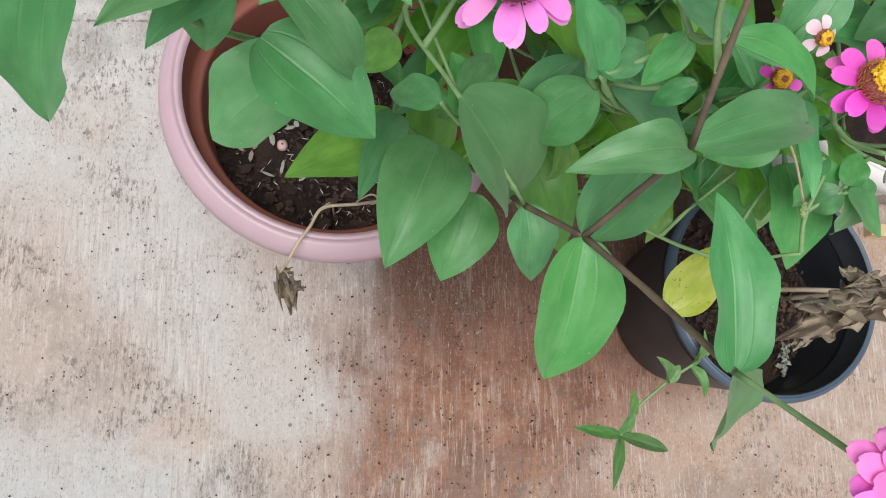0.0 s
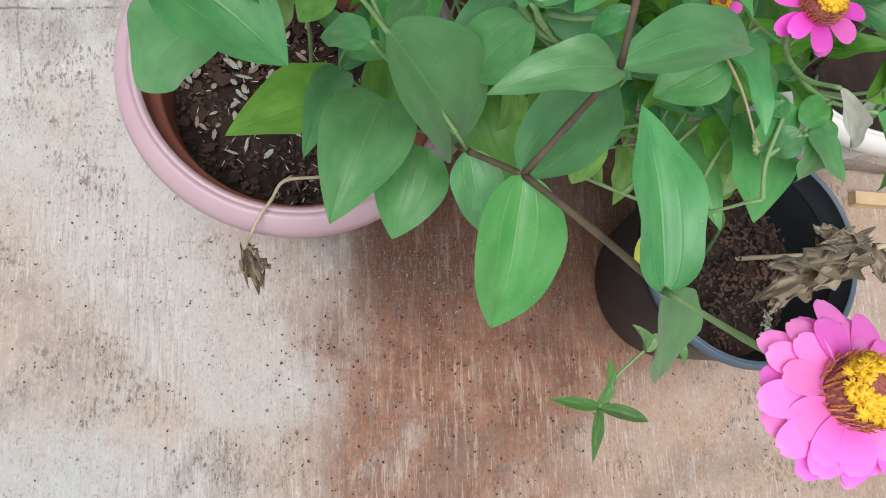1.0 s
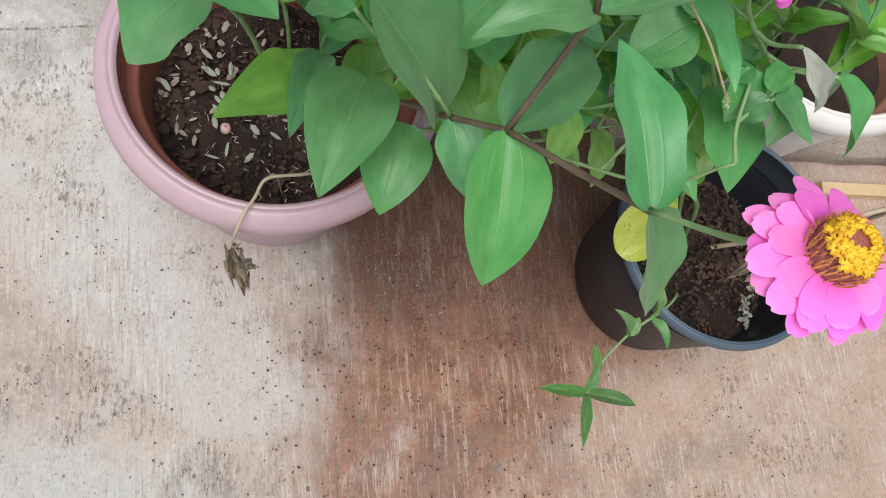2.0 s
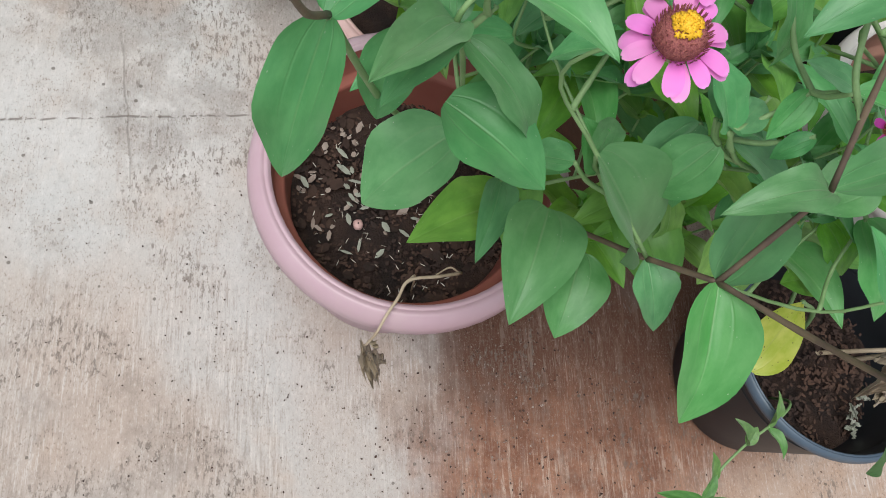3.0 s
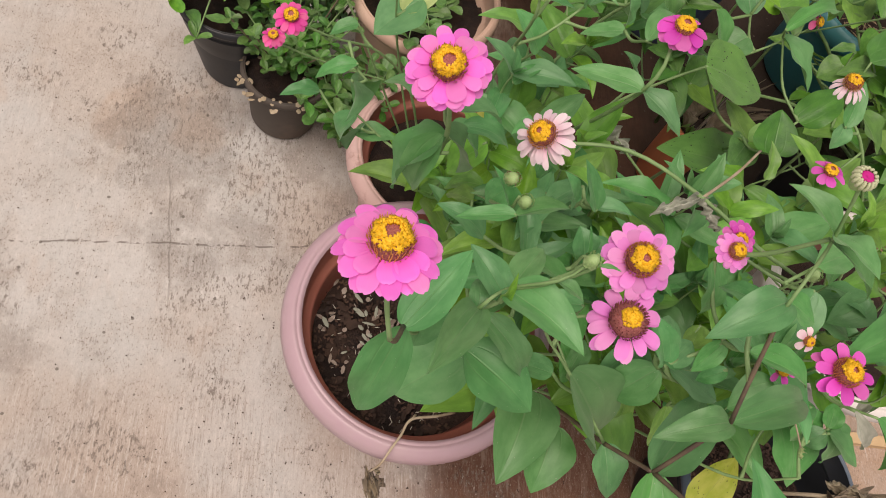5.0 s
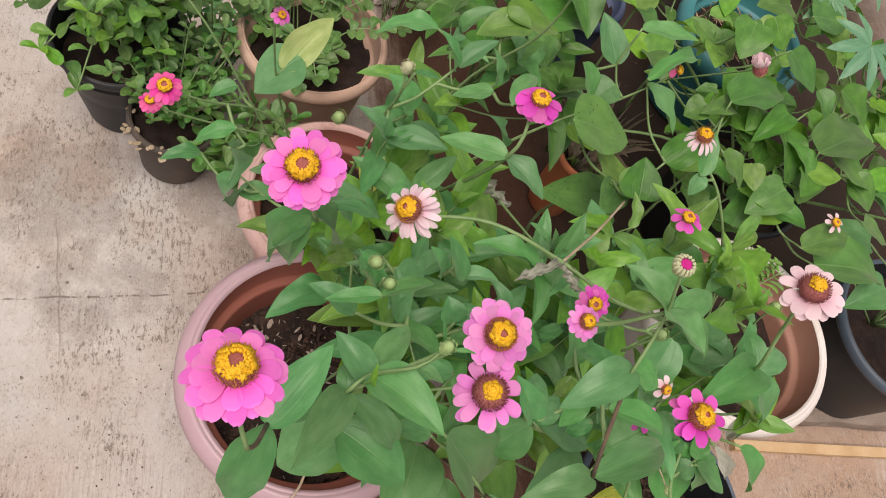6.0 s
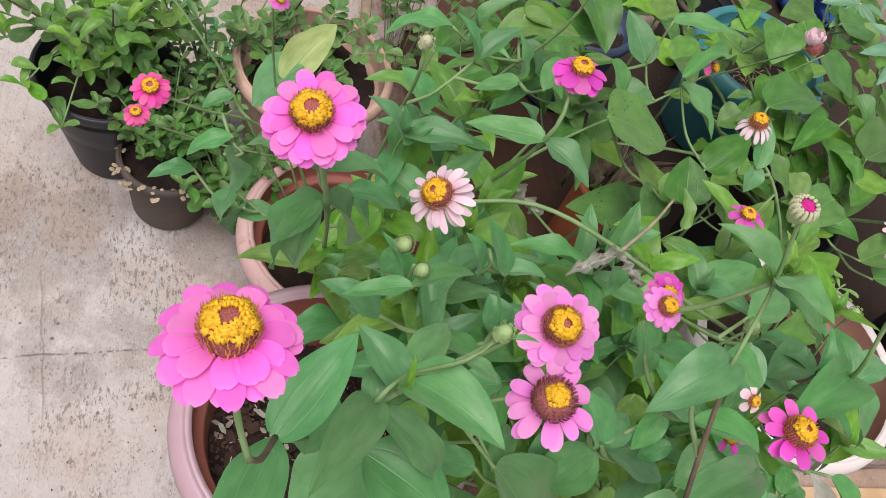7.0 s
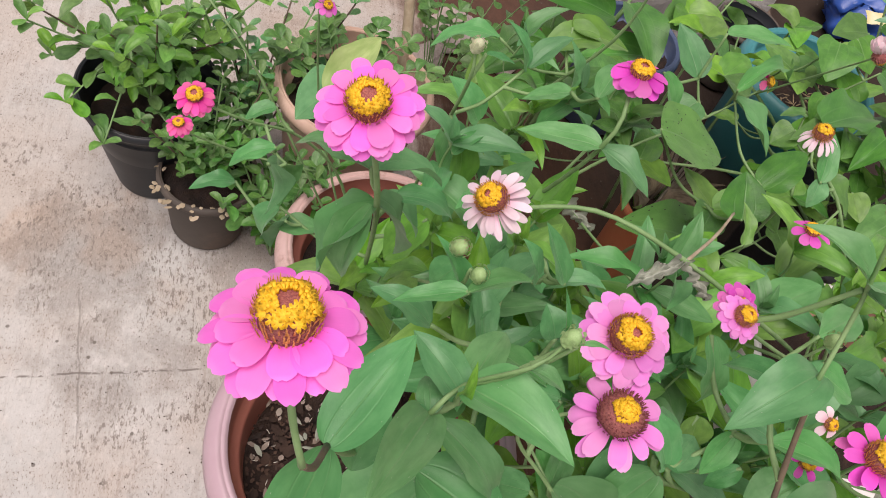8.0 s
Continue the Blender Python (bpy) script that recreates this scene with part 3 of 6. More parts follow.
def leaf(parent, base, tip, width, mat=LEAF, roll=0.0, shape="zinnia", variant=None, name="leaf", label=""):
    """A leaf from its base to its tip, in metres; roll turns it about its midrib."""
    base, tip = Vector(base), Vector(tip)
    x = tip - base
    length = x.length
    x.normalize()
    z = UP - x * UP.dot(x)
    if z.length < 0.05:
        z = Vector((0, -1, 0)) - x * Vector((0, -1, 0)).dot(x)
    z.normalize()
    y = z.cross(x)
    kinds = BLADES[shape]
    i = rng.randrange(len(kinds)) if variant is None else variant % len(kinds)
    key = (shape, i, mat.name)
    if key not in BLADE_MESH:
        small = shape == "spoon"
        if shape == "crumpled":
            bm = crumpled_blade(kinds[i])
        else:
            o, arch, fold, wave, seed = kinds[i]
            bm = blade(o, arch, fold, wave, 6 if small else 20, 4 if small else 8, seed)
        BLADE_MESH[key] = mesh_of(bm, shape + "_blade", mat)
    m = Matrix((x, y, z)).transposed().to_4x4()
    m = Matrix.Translation(base) @ m @ Matrix.Rotation(radians(roll), 4, "X") @ Matrix.Diagonal((length, width, length, 1))
    return child(name, BLADE_MESH[key], parent, m, label)


def twig_leaf(parent, base, tip, width, mat=LEAF, shape="zinnia", roll=None, thick=0.0012):
    """A leaf on a short side shoot that grows from the nearest lower stem of its plant."""
    base = Vector(base)
    best = min(STEM_POINTS[parent.name], key=lambda q: (q - base).length + (1.5 * max(0.0, q.z - base.z + 0.02)))
    if (best - base).length > 0.008:
        mid = (best + base) / 2 + Vector((0, 0, -0.15 * (best - base).length))
        stem(parent, (best, mid, base), thick * 1.4, thick, STEM_GREEN)
    return leaf(parent, base, tip, width, mat, rng.uniform(-12, 12) if roll is None else roll, shape)


def thicket(parent, count, lo, hi, size, mats, shape="zinnia", aspect=0.42, seed=1, lift=0.2, keep=None, rosette=True):
    """Fills a part of a plant's crown, low spots first: upright shoot tips with opposite pairs of leaves, or single leaves."""
    r = random.Random(seed)
    spots = sorted(((r.uniform(lo[0], hi[0]), r.uniform(lo[1], hi[1]), lo[2] + (hi[2] - lo[2]) * r.random() ** 0.7) for _ in range(count // 4 if rosette else count)), key=lambda q: q[2])
    for x, y, z in spots:
        if keep and not keep(x, y, z):
            continue
        a = r.uniform(0, 6.283)
        mat = mats[r.randrange(len(mats))]
        if not rosette:
            ln = size * r.uniform(0.65, 1.2)
            d = Vector((math.cos(a), math.sin(a), lift + r.uniform(-0.5, 0.55))).normalized()
            b = Vector((x, y, z)) - d * ln * 0.5
            twig_leaf(parent, b, b + d * ln, ln * aspect * r.uniform(0.85, 1.2), mat, shape, r.uniform(-25, 25))
            continue
        top = Vector((x, y, z))
        low = top - Vector((r.uniform(-0.25, 0.25), r.uniform(-0.25, 0.25), 1)) * size * r.uniform(0.35, 0.6)
        best = min(STEM_POINTS[parent.name], key=lambda q: (q - low).length + 1.5 * max(0.0, q.z - low.z + 0.02))
        stem(parent, (best, (best + low) / 2 + Vector((0, 0, -0.12 * (best - low).length)), low, top), 0.0013, 0.0008)
        for node, scale, up in ((low, 1.15, lift - 0.1), (top, 0.8, lift + 0.35)):
            for side in (0, math.pi):
                if r.random() < 0.08:
                    continue
                b = a + side + r.uniform(-0.3, 0.3)
                ln = size * scale * r.uniform(0.75, 1.15)
                d = Vector((math.cos(b), math.sin(b), up + r.uniform(-0.4, 0.3))).normalized()
                leaf(parent, node, node + d * ln, ln * aspect * r.uniform(0.88, 1.15), mat, r.uniform(-22, 22), shape)
            a += math.pi / 2
        if r.random() < 0.6:
            b = a + 0.7
            for side in (0, math.pi):
                leaf(parent, top, top + Vector((math.cos(b + side) * 0.5, math.sin(b + side) * 0.5, 1)).normalized() * size * 0.4, size * 0.14, mat, 0, "narrow")


# ---- flowers ----


def petal_blade(kind):
    """A ray petal of unit length: narrow claw, broad rounded end with a shallow notch, two soft grooves, tip turned down."""
    bm = bmesh.new()
    uvl = bm.loops.layers.uv.new("UVMap")
    nu, nv = 12, 8
    swell, hook, wide = {"flat": (0.6, 0.10, 0.36), "strap": (0.75, 0.2, 0.5)}[kind]
    rows, at = [], {}
    for i in range(nu + 1):
        s = 1 - (1 - i / nu) ** 1.5
        full = wide + (1 - wide) * math.sin(min(1.0, s / swell) * math.pi / 2) ** 1.3
        end = max(0.0, (s - 0.66) / 0.34)
        half = 0.5 * full * max(0.22, math.sqrt(max(0.0, 1 - end ** 2.3))) + 0.01
        row = []
        for j in range(nv + 1):
            v = 2 * j / nv - 1
            reach = s - 0.018 * end ** 3 * math.exp(-(v / 0.45) ** 2)
            z = 0.05 * math.sin(s * math.pi) - hook * max(0.0, s - 0.45) ** 2 * 2.2 + 0.07 * abs(v) ** 2 * (1 - s) - 0.03 * abs(v) ** 2 * s
            z -= 0.014 * math.exp(-((abs(v) - 0.4) / 0.16) ** 2) * math.sin(s * math.pi)
            b = bm.verts.new((reach, half * v, z))
            at[b] = (s, (v + 1) / 2)
            row.append(b)
        rows.append(row)
    for a, b in zip(rows, rows[1:]):
        for j in range(nv):
            f = bm.faces.new((a[j], b[j], b[j + 1], a[j + 1]))
            for lp in f.loops:
                lp[uvl].uv = at[lp.vert]
    return bm


def crown_mesh(rings, lobe, mat, height, name):
    """Tiny five-lobed florets stood in rings, their rounded lobes bent back; each ring is (count, radius, height)."""
    verts, faces = [], []
    r = random.Random(3)
    for count, rad, z in rings:
        for i in range(count):
            a = 2 * math.pi * (i + r.uniform(-0.25, 0.25)) / count
            rr = rad * r.uniform(0.9, 1.08)
            c = Vector((rr * math.cos(a), rr * math.sin(a), z + r.uniform(-0.014, 0.014)))
            out = Vector((math.cos(a) * r.uniform(0.5, 1.2), math.sin(a) * r.uniform(0.5, 1.2), 1.0)).normalized()
            u = out.orthogonal().normalized()
            w = out.cross(u)
            n0 = len(verts)
            size = lobe * r.uniform(0.85, 1.2)
            verts += [c - out * height, c - out * size * 0.15]
            for k in range(5):
                b = 2 * math.pi * k / 5 + a
                for turn, far, up in ((-0.34, 0.82, 0.02), (0.0, 1.0, -0.16), (0.34, 0.82, 0.02), (0.63, 0.38, 0.0)):
                    d = u * math.cos(b + turn) + w * math.sin(b + turn)
                    verts.append(c + d * size * far + out * size * (up + 0.12))
            for k in range(20):
                p, q = n0 + 2 + k, n0 + 2 + (k + 1) % 20
                faces += [(n0 + 1, p, q), (n0, q, p)]
    me = bpy.data.meshes.new(name)
    me.from_pydata([tuple(v) for v in verts], [], faces)
    me.materials.append(mat)
    for f in me.polygons:
        f.use_smooth = True
    return me


def chaff_mesh(rings, length, mat, name):
    """Narrow upright scales round the cone."""
    verts, faces = [], []
    r = random.Random(5)
    for count, rad, z in rings:
        for i in range(count):
            a = 2 * math.pi * (i + r.uniform(-0.3, 0.3)) / count
            o = Vector((math.cos(a), math.sin(a), 0))
            t = Vector((-math.sin(a), math.cos(a), 0))
            c = o * rad + Vector((0, 0, z))
            k = len(verts)
            ln = length * r.uniform(0.7, 1.25)
            verts += [c - t * 0.008, c + t * 0.008, c + t * 0.006 + o * 0.03 + UP * ln * 0.7, c - t * 0.006 + o * 0.03 + UP * ln * 0.7, c + o * 0.035 + UP * ln + t * r.uniform(-0.01, 0.01), c + o * 0.012 + UP * ln * 0.5]
            faces += [(k, k + 1, k + 2, k + 3), (k + 3, k + 2, k + 4), (k, k + 3, k + 5), (k + 1, k + 5, k + 2)]
    me = bpy.data.meshes.new(name)
    me.from_pydata([tuple(v) for v in verts], [], faces)
    me.materials.append(mat)
    return me


CONE_MESH = {
    "full": mesh_of(lathe([(0.06, -0.07), (0.15, -0.03), (0.185, 0.03), (0.18, 0.09), (0.145, 0.135), (0.08, 0.15), (0.02, 0.145), (0.001, 0.144)], 24, 0.06), "cone", CONE),
    "tall": mesh_of(lathe([(0.06, -0.08), (0.15, -0.03), (0.21, 0.05), (0.205, 0.14), (0.165, 0.22), (0.1, 0.275), (0.02, 0.29), (0.001, 0.29)], 24, 0.08), "cone", CONE)}
CROWN_MESH = {
    "full": crown_mesh(((24, 0.175, 0.145), (20, 0.145, 0.172), (15, 0.11, 0.182)), 0.042, FLORET, 0.05, "florets"),
    "tall": crown_mesh(((14, 0.11, 0.29), (11, 0.075, 0.325), (6, 0.035, 0.335)), 0.036, FLORET, 0.06, "florets"),
    "ring": crown_mesh(((20, 0.158, 0.182), (17, 0.134, 0.212), (13, 0.1, 0.23)), 0.042, FLORET, 0.06, "florets")}
CHAFF_MESH = {
    "full": chaff_mesh(((30, 0.18, 0.0), (26, 0.18, 0.05)), 0.11, CHAFF, "chaff"),
    "tall": chaff_mesh(((30, 0.2, 0.0), (32, 0.215, 0.04), (32, 0.215, 0.085), (30, 0.2, 0.13), (26, 0.175, 0.17), (20, 0.145, 0.21)), 0.085, CONE, "chaff"),
    "ring": chaff_mesh(((30, 0.184, -0.02), (28, 0.178, 0.03), (26, 0.164, 0.07)), 0.13, CHAFF, "chaff"),
    "high": chaff_mesh(((36, 0.2, -0.02), (36, 0.2, 0.02), (36, 0.2, 0.06), (34, 0.19, 0.1), (30, 0.175, 0.14)), 0.1, CHAFF, "chaff")}
CONE_MESH["high"] = mesh_of(lathe([(0.06, -0.08), (0.15, -0.03), (0.19, 0.05), (0.18, 0.14), (0.15, 0.2), (0.09, 0.24), (0.02, 0.245), (0.001, 0.245)], 24, 0.08), "cone", CONE)
CROWN_MESH["high"] = crown_mesh(((19, 0.15, 0.235), (16, 0.118, 0.268), (11, 0.08, 0.285)), 0.042, FLORET, 0.06, "florets")
CONE_MESH["ring"] = mesh_of(lathe([(0.06, -0.07), (0.16, -0.04), (0.178, 0.01), (0.168, 0.1), (0.14, 0.17), (0.08, 0.2), (0.02, 0.2), (0.001, 0.2)], 24, 0.06), "cone", CONE)
CUP_MESH = mesh_of(lathe([(0.03, -0.2), (0.1, -0.17), (0.15, -0.1), (0.16, -0.03), (0.13, 0.0)], 20, 0.12), "bracts", SEPAL)
PETAL_MESH = {}


def flower(parent, at, normal, size, mat=PETAL, rings=((11, 0.41, -2), (12, 0.5, 3), (11, 0.49, 11)), cone="full", shape="flat", width=0.2, gap=(), name="flower_head", label="", spin=0.0):
    """A zinnia head: cone, florets, chaff, bracts and rings of petals (count, reach, droop in degrees). gap: share of petals lost."""
    n = Vector(normal).normalized()
    head = child(name, CONE_MESH[cone], parent, Matrix.Translation(at) @ n.to_track_quat("Z", "Y").to_matrix().to_4x4() @ Matrix.Diagonal((size, size, size, 1)), label)
    child("floret_crown", CROWN_MESH[cone], head, None, "yellow florets")
    child("chaff", CHAFF_MESH[cone], head)
    child("bract_cup", CUP_MESH, head, None, "green bracts")
    key = (shape, mat.name)
    if key not in PETAL_MESH:
        PETAL_MESH[key] = mesh_of(petal_blade(shape), "petal", mat)
    for k, (count, reach, droop) in enumerate(rings):
        for i in range(count):
            if gap and rng.random() < gap[0]:
                continue
            a = 2 * math.pi * (i + 0.5 * k + rng.uniform(-0.14, 0.14)) / count + spin
            ln = (reach - 0.13) * rng.uniform(0.9, 1.07)
            w = width * rng.uniform(0.85, 1.1)
            m = Matrix.Rotation(a, 4, "Z") @ Matrix.Translation((0.13, 0, 0.0 - 0.024 * k)) @ Matrix.Rotation(radians(droop + rng.uniform(-5, 6)), 4, "Y") @ Matrix.Rotation(radians(rng.uniform(-9, 9)), 4, "X")
            child("petal", PETAL_MESH[key], head, m @ Matrix.Diagonal((ln, w, ln, 1)))
    return head


BUD_MESH = {}


def bud(parent, at, normal, size, tip=SEPAL, name="flower_bud", label="", skin=SEPAL):
    n = Vector(normal).normalized()
    if skin.name not in BUD_MESH:
        bm = lathe([(0.08, -0.7), (0.3, -0.5), (0.42, -0.2), (0.41, 0.12), (0.28, 0.38), (0.12, 0.5), (0.01, 0.52)], 16, 0.1)
        for i in range(26):
            a, z = i * 2.4, -0.4 + 0.75 * i / 26
            r = 0.5 * math.sqrt(max(0.05, 1 - (z * 1.6) ** 2)) + 0.02
            o, t = Vector((math.cos(a), math.sin(a), 0)), Vector((-math.sin(a), math.cos(a), 0))
            c = o * r + UP * z
            v = [bm.verts.new(c - t * 0.14), bm.verts.new(c + t * 0.14), bm.verts.new(c + t * 0.1 + UP * 0.16 + o * 0.02), bm.verts.new(c + UP * 0.22), bm.verts.new(c - t * 0.1 + UP * 0.16 + o * 0.02)]
            bm.faces.new(v)
        BUD_MESH[skin.name] = mesh_of(bm, "flower_bud", skin)
    ob = child(name, BUD_MESH[skin.name], parent, Matrix.Translation(at) @ n.to_track_quat("Z", "Y").to_matrix().to_4x4() @ Matrix.Diagonal((size, size, size, 1)), label)
    if tip is not SEPAL:
        if tip.name not in BUD_MESH:
            BUD_MESH[tip.name] = chaff_mesh(((10, 0.3, 0.1), (9, 0.2, 0.15), (6, 0.1, 0.2)), 0.42, tip, "young_petals")
            for v in BUD_MESH[tip.name].vertices:
                v.co.x *= 1.25
                v.co.y *= 1.25
        child("petal_tuft", BUD_MESH[tip.name], ob)
    return ob


def opening_bud(parent, at, normal, size, label):
    """A swollen bud: ribbed green cup, cream finger-like scales and a tuft of first petals."""
    n = Vector(normal).normalized()
    cup = lathe([(0.1, -0.8), (0.26, -0.62), (0.42, -0.3), (0.5, 0.05), (0.48, 0.25), (0.36, 0.3), (0.05, 0.28)], 20, 0.1)
    ob = child("flower_bud", mesh_of(cup, "flower_bud", SEPAL), parent, Matrix.Translation(at) @ n.to_track_quat("Z", "Y").to_matrix().to_4x4() @ Matrix.Diagonal((size, size, size, 1)), label)
    for ring, (count, rad, z0, z1) in enumerate(((15, 0.48, 0.08, 0.5), (12, 0.4, 0.2, 0.52))):
        for i in range(count):
            a = 2 * math.pi * (i + 0.5 * ring) / count
            o = Vector((math.cos(a), math.sin(a), 0))
            part("bract", tube((o * (rad + 0.02) + UP * z0, o * (rad + 0.05) + UP * (z0 + z1) / 2, o * rad * 0.86 + UP * z1), 0.1, 0.075, 6), SEPAL_PALE, ob)
    part("petal_tuft", lathe([(0.36, 0.22), (0.32, 0.44), (0.22, 0.5), (0.1, 0.46), (0.01, 0.42)], 14, 0.6), PETAL_HOT, ob, "folded pink petal tips")
    return ob


# ---- pots ----


def pot(name, at, height, radius, base, out, inside, label, lip=0.02, soil=0.75, rim_mat=None, group="", flare=0.3, tilt=(0, 0), seg=64, mould=True):
    """A turned flowerpot: outer wall, rolled rim, inner wall, floor; tilt leans it by degrees."""
    p = thing(name, at, label, "flowerpot", group)
    thick = 0.004
    lipz = height - lip * 1.9
    part("wall", lathe([(0.002, 0.003), (base * 0.96, 0.003), (base, 0.008), (base + (radius - lip - base) * 0.5, height * 0.48), (radius - lip * 0.95, lipz)], seg), out, p)
    part("rim", lathe([(radius - lip * 0.95, lipz), (radius - lip * 0.3, lipz + lip * 0.1), (radius, lipz + lip * 0.75), (radius - lip * 0.1, lipz + lip * 1.35),
                       (radius - lip * 0.5, height), (radius - lip * 0.7, height), (radius - lip * 0.74, height - 0.0009), (radius - lip * 0.8, height - 0.0009), (radius - lip * 0.84, height - lip * 0.01), (radius - lip * 0.95, height - lip * 0.06), (radius - lip * 1.05, height - lip * 0.2)], seg), rim_mat or out, p)
    ri = radius - lip * 1.05
    ledge = ri - 0.012 if mould else ri - 0.002
    part("inner_wall", lathe([(ri, height - lip * 0.2), (ri - 0.002, height * 0.855), (ri - 0.004, height * 0.843), (ledge + 0.002, height * 0.836), (ledge, height * 0.83), (ledge - 0.0008, height * 0.815), (ledge - 0.004, height * 0.7), (base - thick, 0.012), (0.002, 0.012)], seg), inside, p, "reddish inner wall" if inside is POT_INSIDE else "")
    for o in p.children:
        o.matrix_parent_inverse = Matrix.Identity(4)
    p.rotation_euler = (radians(tilt[0]), radians(tilt[1]), 0)
    return p


def soil_bed(at, radius, label="dark crumbly potting soil with debris", seed=1, rough=0.006, name="potting_soil"):
    bm = bmesh.new()
    rings = 16
    last = [bm.verts.new((0, 0, 0))]
    for i in range(1, rings + 1):
        ring = []
        for k in range(48):
            a = 2 * math.pi * k / 48
            r = radius * i / rings
            x, y = r * math.cos(a), r * math.sin(a)
            z = rough * noise.noise((x * 60 + seed, y * 60, seed)) + rough * 1.6 * noise.noise((x * 17, y * 17 + seed, seed))
            ring.append(bm.verts.new((x, y, z)))
        for k in range(48):
            j = (k + 1) % 48
            if len(last) == 1:
                bm.faces.new((last[0], ring[k], ring[j]))
            else:
                bm.faces.new((last[k], ring[k], ring[j], last[j]))
        last = ring
    ob = new(name, mesh_of(bm, name, SOIL))
    ob.location = at
    return tagged(ob, label, "soil", kind="stuff")


def litter(name, at, radius, count, mat, size, label, seed, thin=0.25, spread=0.5):
    """Many loose bits on a bed of soil or on the floor, as one object."""
    r = random.Random(seed)
    verts, faces = [], []
    for i in range(count):
        a, d = r.uniform(0, 6.283), radius * r.random() ** spread
        c = Vector((d * math.cos(a), d * math.sin(a), r.uniform(0.001, 0.006)))
        b, t = r.uniform(0, 6.283), r.uniform(-0.4, 0.4)
        u = Vector((math.cos(b), math.sin(b), t)) * size * r.uniform(0.5, 1.3)
        w = Vector((-math.sin(b), math.cos(b), r.uniform(-0.5, 0.5))) * size * thin * r.uniform(0.6, 1.3)
        h = UP * size * 0.14
        k = len(verts)
        verts += [c - u, c - u * 0.4 + w + h * 0.3, c + u * 0.5 + w * 0.8 + h * 0.3, c + u, c + u * 0.4 - w, c - u * 0.5 - w * 0.9, c + h, c - h]
        for q in range(6):
            faces += [(k + q, k + (q + 1) % 6, k + 6), (k + (q + 1) % 6, k + q, k + 7)]
    me = bpy.data.meshes.new(name)
    me.from_pydata([tuple(v) for v in verts], [], faces)
    me.materials.append(mat)
    ob = new(name, me)
    ob.location = at
    return tagged(ob, label, "litter", kind="stuff")


# ---- ground ----
bm = bmesh.new()
steps = [-60, -15, -4, *[-1.2 + 0.05 * i for i in range(69)], 5, 15, 60]
grid = [[bm.verts.new((x, y, -0.0015 + 0.0015 * noise.noise((x * 3, y * 3, 0)) if abs(x) < 3 and abs(y) < 3 else -0.0015)) for y in steps] for x in steps]
for a, b in zip(grid, grid[1:]):
    for j in range(len(steps) - 1):
        bm.faces.new((a[j], b[j], b[j + 1], a[j + 1]))
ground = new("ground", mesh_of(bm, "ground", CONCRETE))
tagged(ground, "worn pale concrete yard stained with red-brown earth", "ground", kind="structure")

# ---- the pots in front ----
pot("round_flowerpot", (0.0863, 0.309, 0), 0.2508, 0.1546, 0.104, POT_PINK, POT_INSIDE, "large round pink-brown plastic pot with a rolled rim", 0.021)
soil_bed((0.0863, 0.309, 0.156), 0.122, seed=2, rough=0.009)
litter("husk_litter", (0.075, 0.3, 0.163), 0.1, 150, HUSK, 0.0031, "pale husks and dry bits strewn on the soil", 4, 0.12)
litter("bark_litter", (0.0863, 0.309, 0.158), 0.117, 1500, CHIP, 0.0028, "dark bark chips and crumbs on the soil", 5, 0.5)
litter("bark_lumps", (0.0863, 0.309, 0.159), 0.11, 130, CHIP, 0.0075, "dark lumps of bark and clods on the soil", 45, 0.6)
litter("bark_flakes", (0.05, 0.33, 0.163), 0.075, 46, FLAKE, 0.0058, "weathered pale bark flakes on the soil", 44, 0.42, 0.6)
litter("dry_sprigs", (0.04, 0.3, 0.166), 0.06, 26, LEAF_GREY, 0.007, "small grey dried sprigs on the soil", 46, 0.35, 0.6)
pebble = new("pebble", mesh_of(lathe([(0.001, 0.0), (0.0045, 0.001), (0.006, 0.004), (0.0045, 0.0075), (0.001, 0.0085)], 12, 0.2, 3), "pebble", POT_PEACH))
pebble.location = (0.039, 0.281, 0.161)
tagged(pebble, "small round pink pebble on the soil", "pebble")
pot("round_flowerpot", (0.118, 0.55, 0), 0.212, 0.125, 0.085, POT_PEACH, POT_INSIDE, "bleached pink plastic pot behind the large one", 0.018)
soil_bed((0.118, 0.55, 0.15), 0.1, seed=3)
pot("round_flowerpot", (0.0885, 0.8003, 0), 0.227, 0.1085, 0.075, POT_TAN, POT_TAN, "tan clay pot with a weathered rim", 0.012)
soil_bed((0.086, 0.80, 0.19), 0.09, seed=4)
pot("nursery_pot", (0.5305, 0.1482, 0), 0.205, 0.1172, 0.09, POT_BLACK, POT_BLACK, "black plastic nursery pot with a scuffed slate rim", 0.008, rim_mat=POT_RIM, mould=False)
soil_bed((0.5305, 0.1482, 0.115), 0.1, seed=5, rough=0.009)
litter("bark_litter", (0.5305, 0.1482, 0.118), 0.095, 1100, CHIP, 0.0032, "dark bark chips and crumbs on the soil", 6, 0.5)
pot("round_flowerpot", (0.6316, 0.3553, 0.04), 0.266, 0.1373, 0.09, POT_WHITE, POT_SALMON, "white plastic pot with a faded salmon inside", 0.016)
soil_bed((0.6316, 0.3553, 0.235), 0.112, seed=6)
pot("nursery_pot", (-0.1682, 0.7958, 0), 0.18, 0.0926, 0.054, POT_BLACK, POT_BLACK, "black plastic nursery pot holding a leafy shrub", 0.007, rim_mat=POT_BLACK, mould=False)
soil_bed((-0.1682, 0.7958, 0.13), 0.076, seed=7)
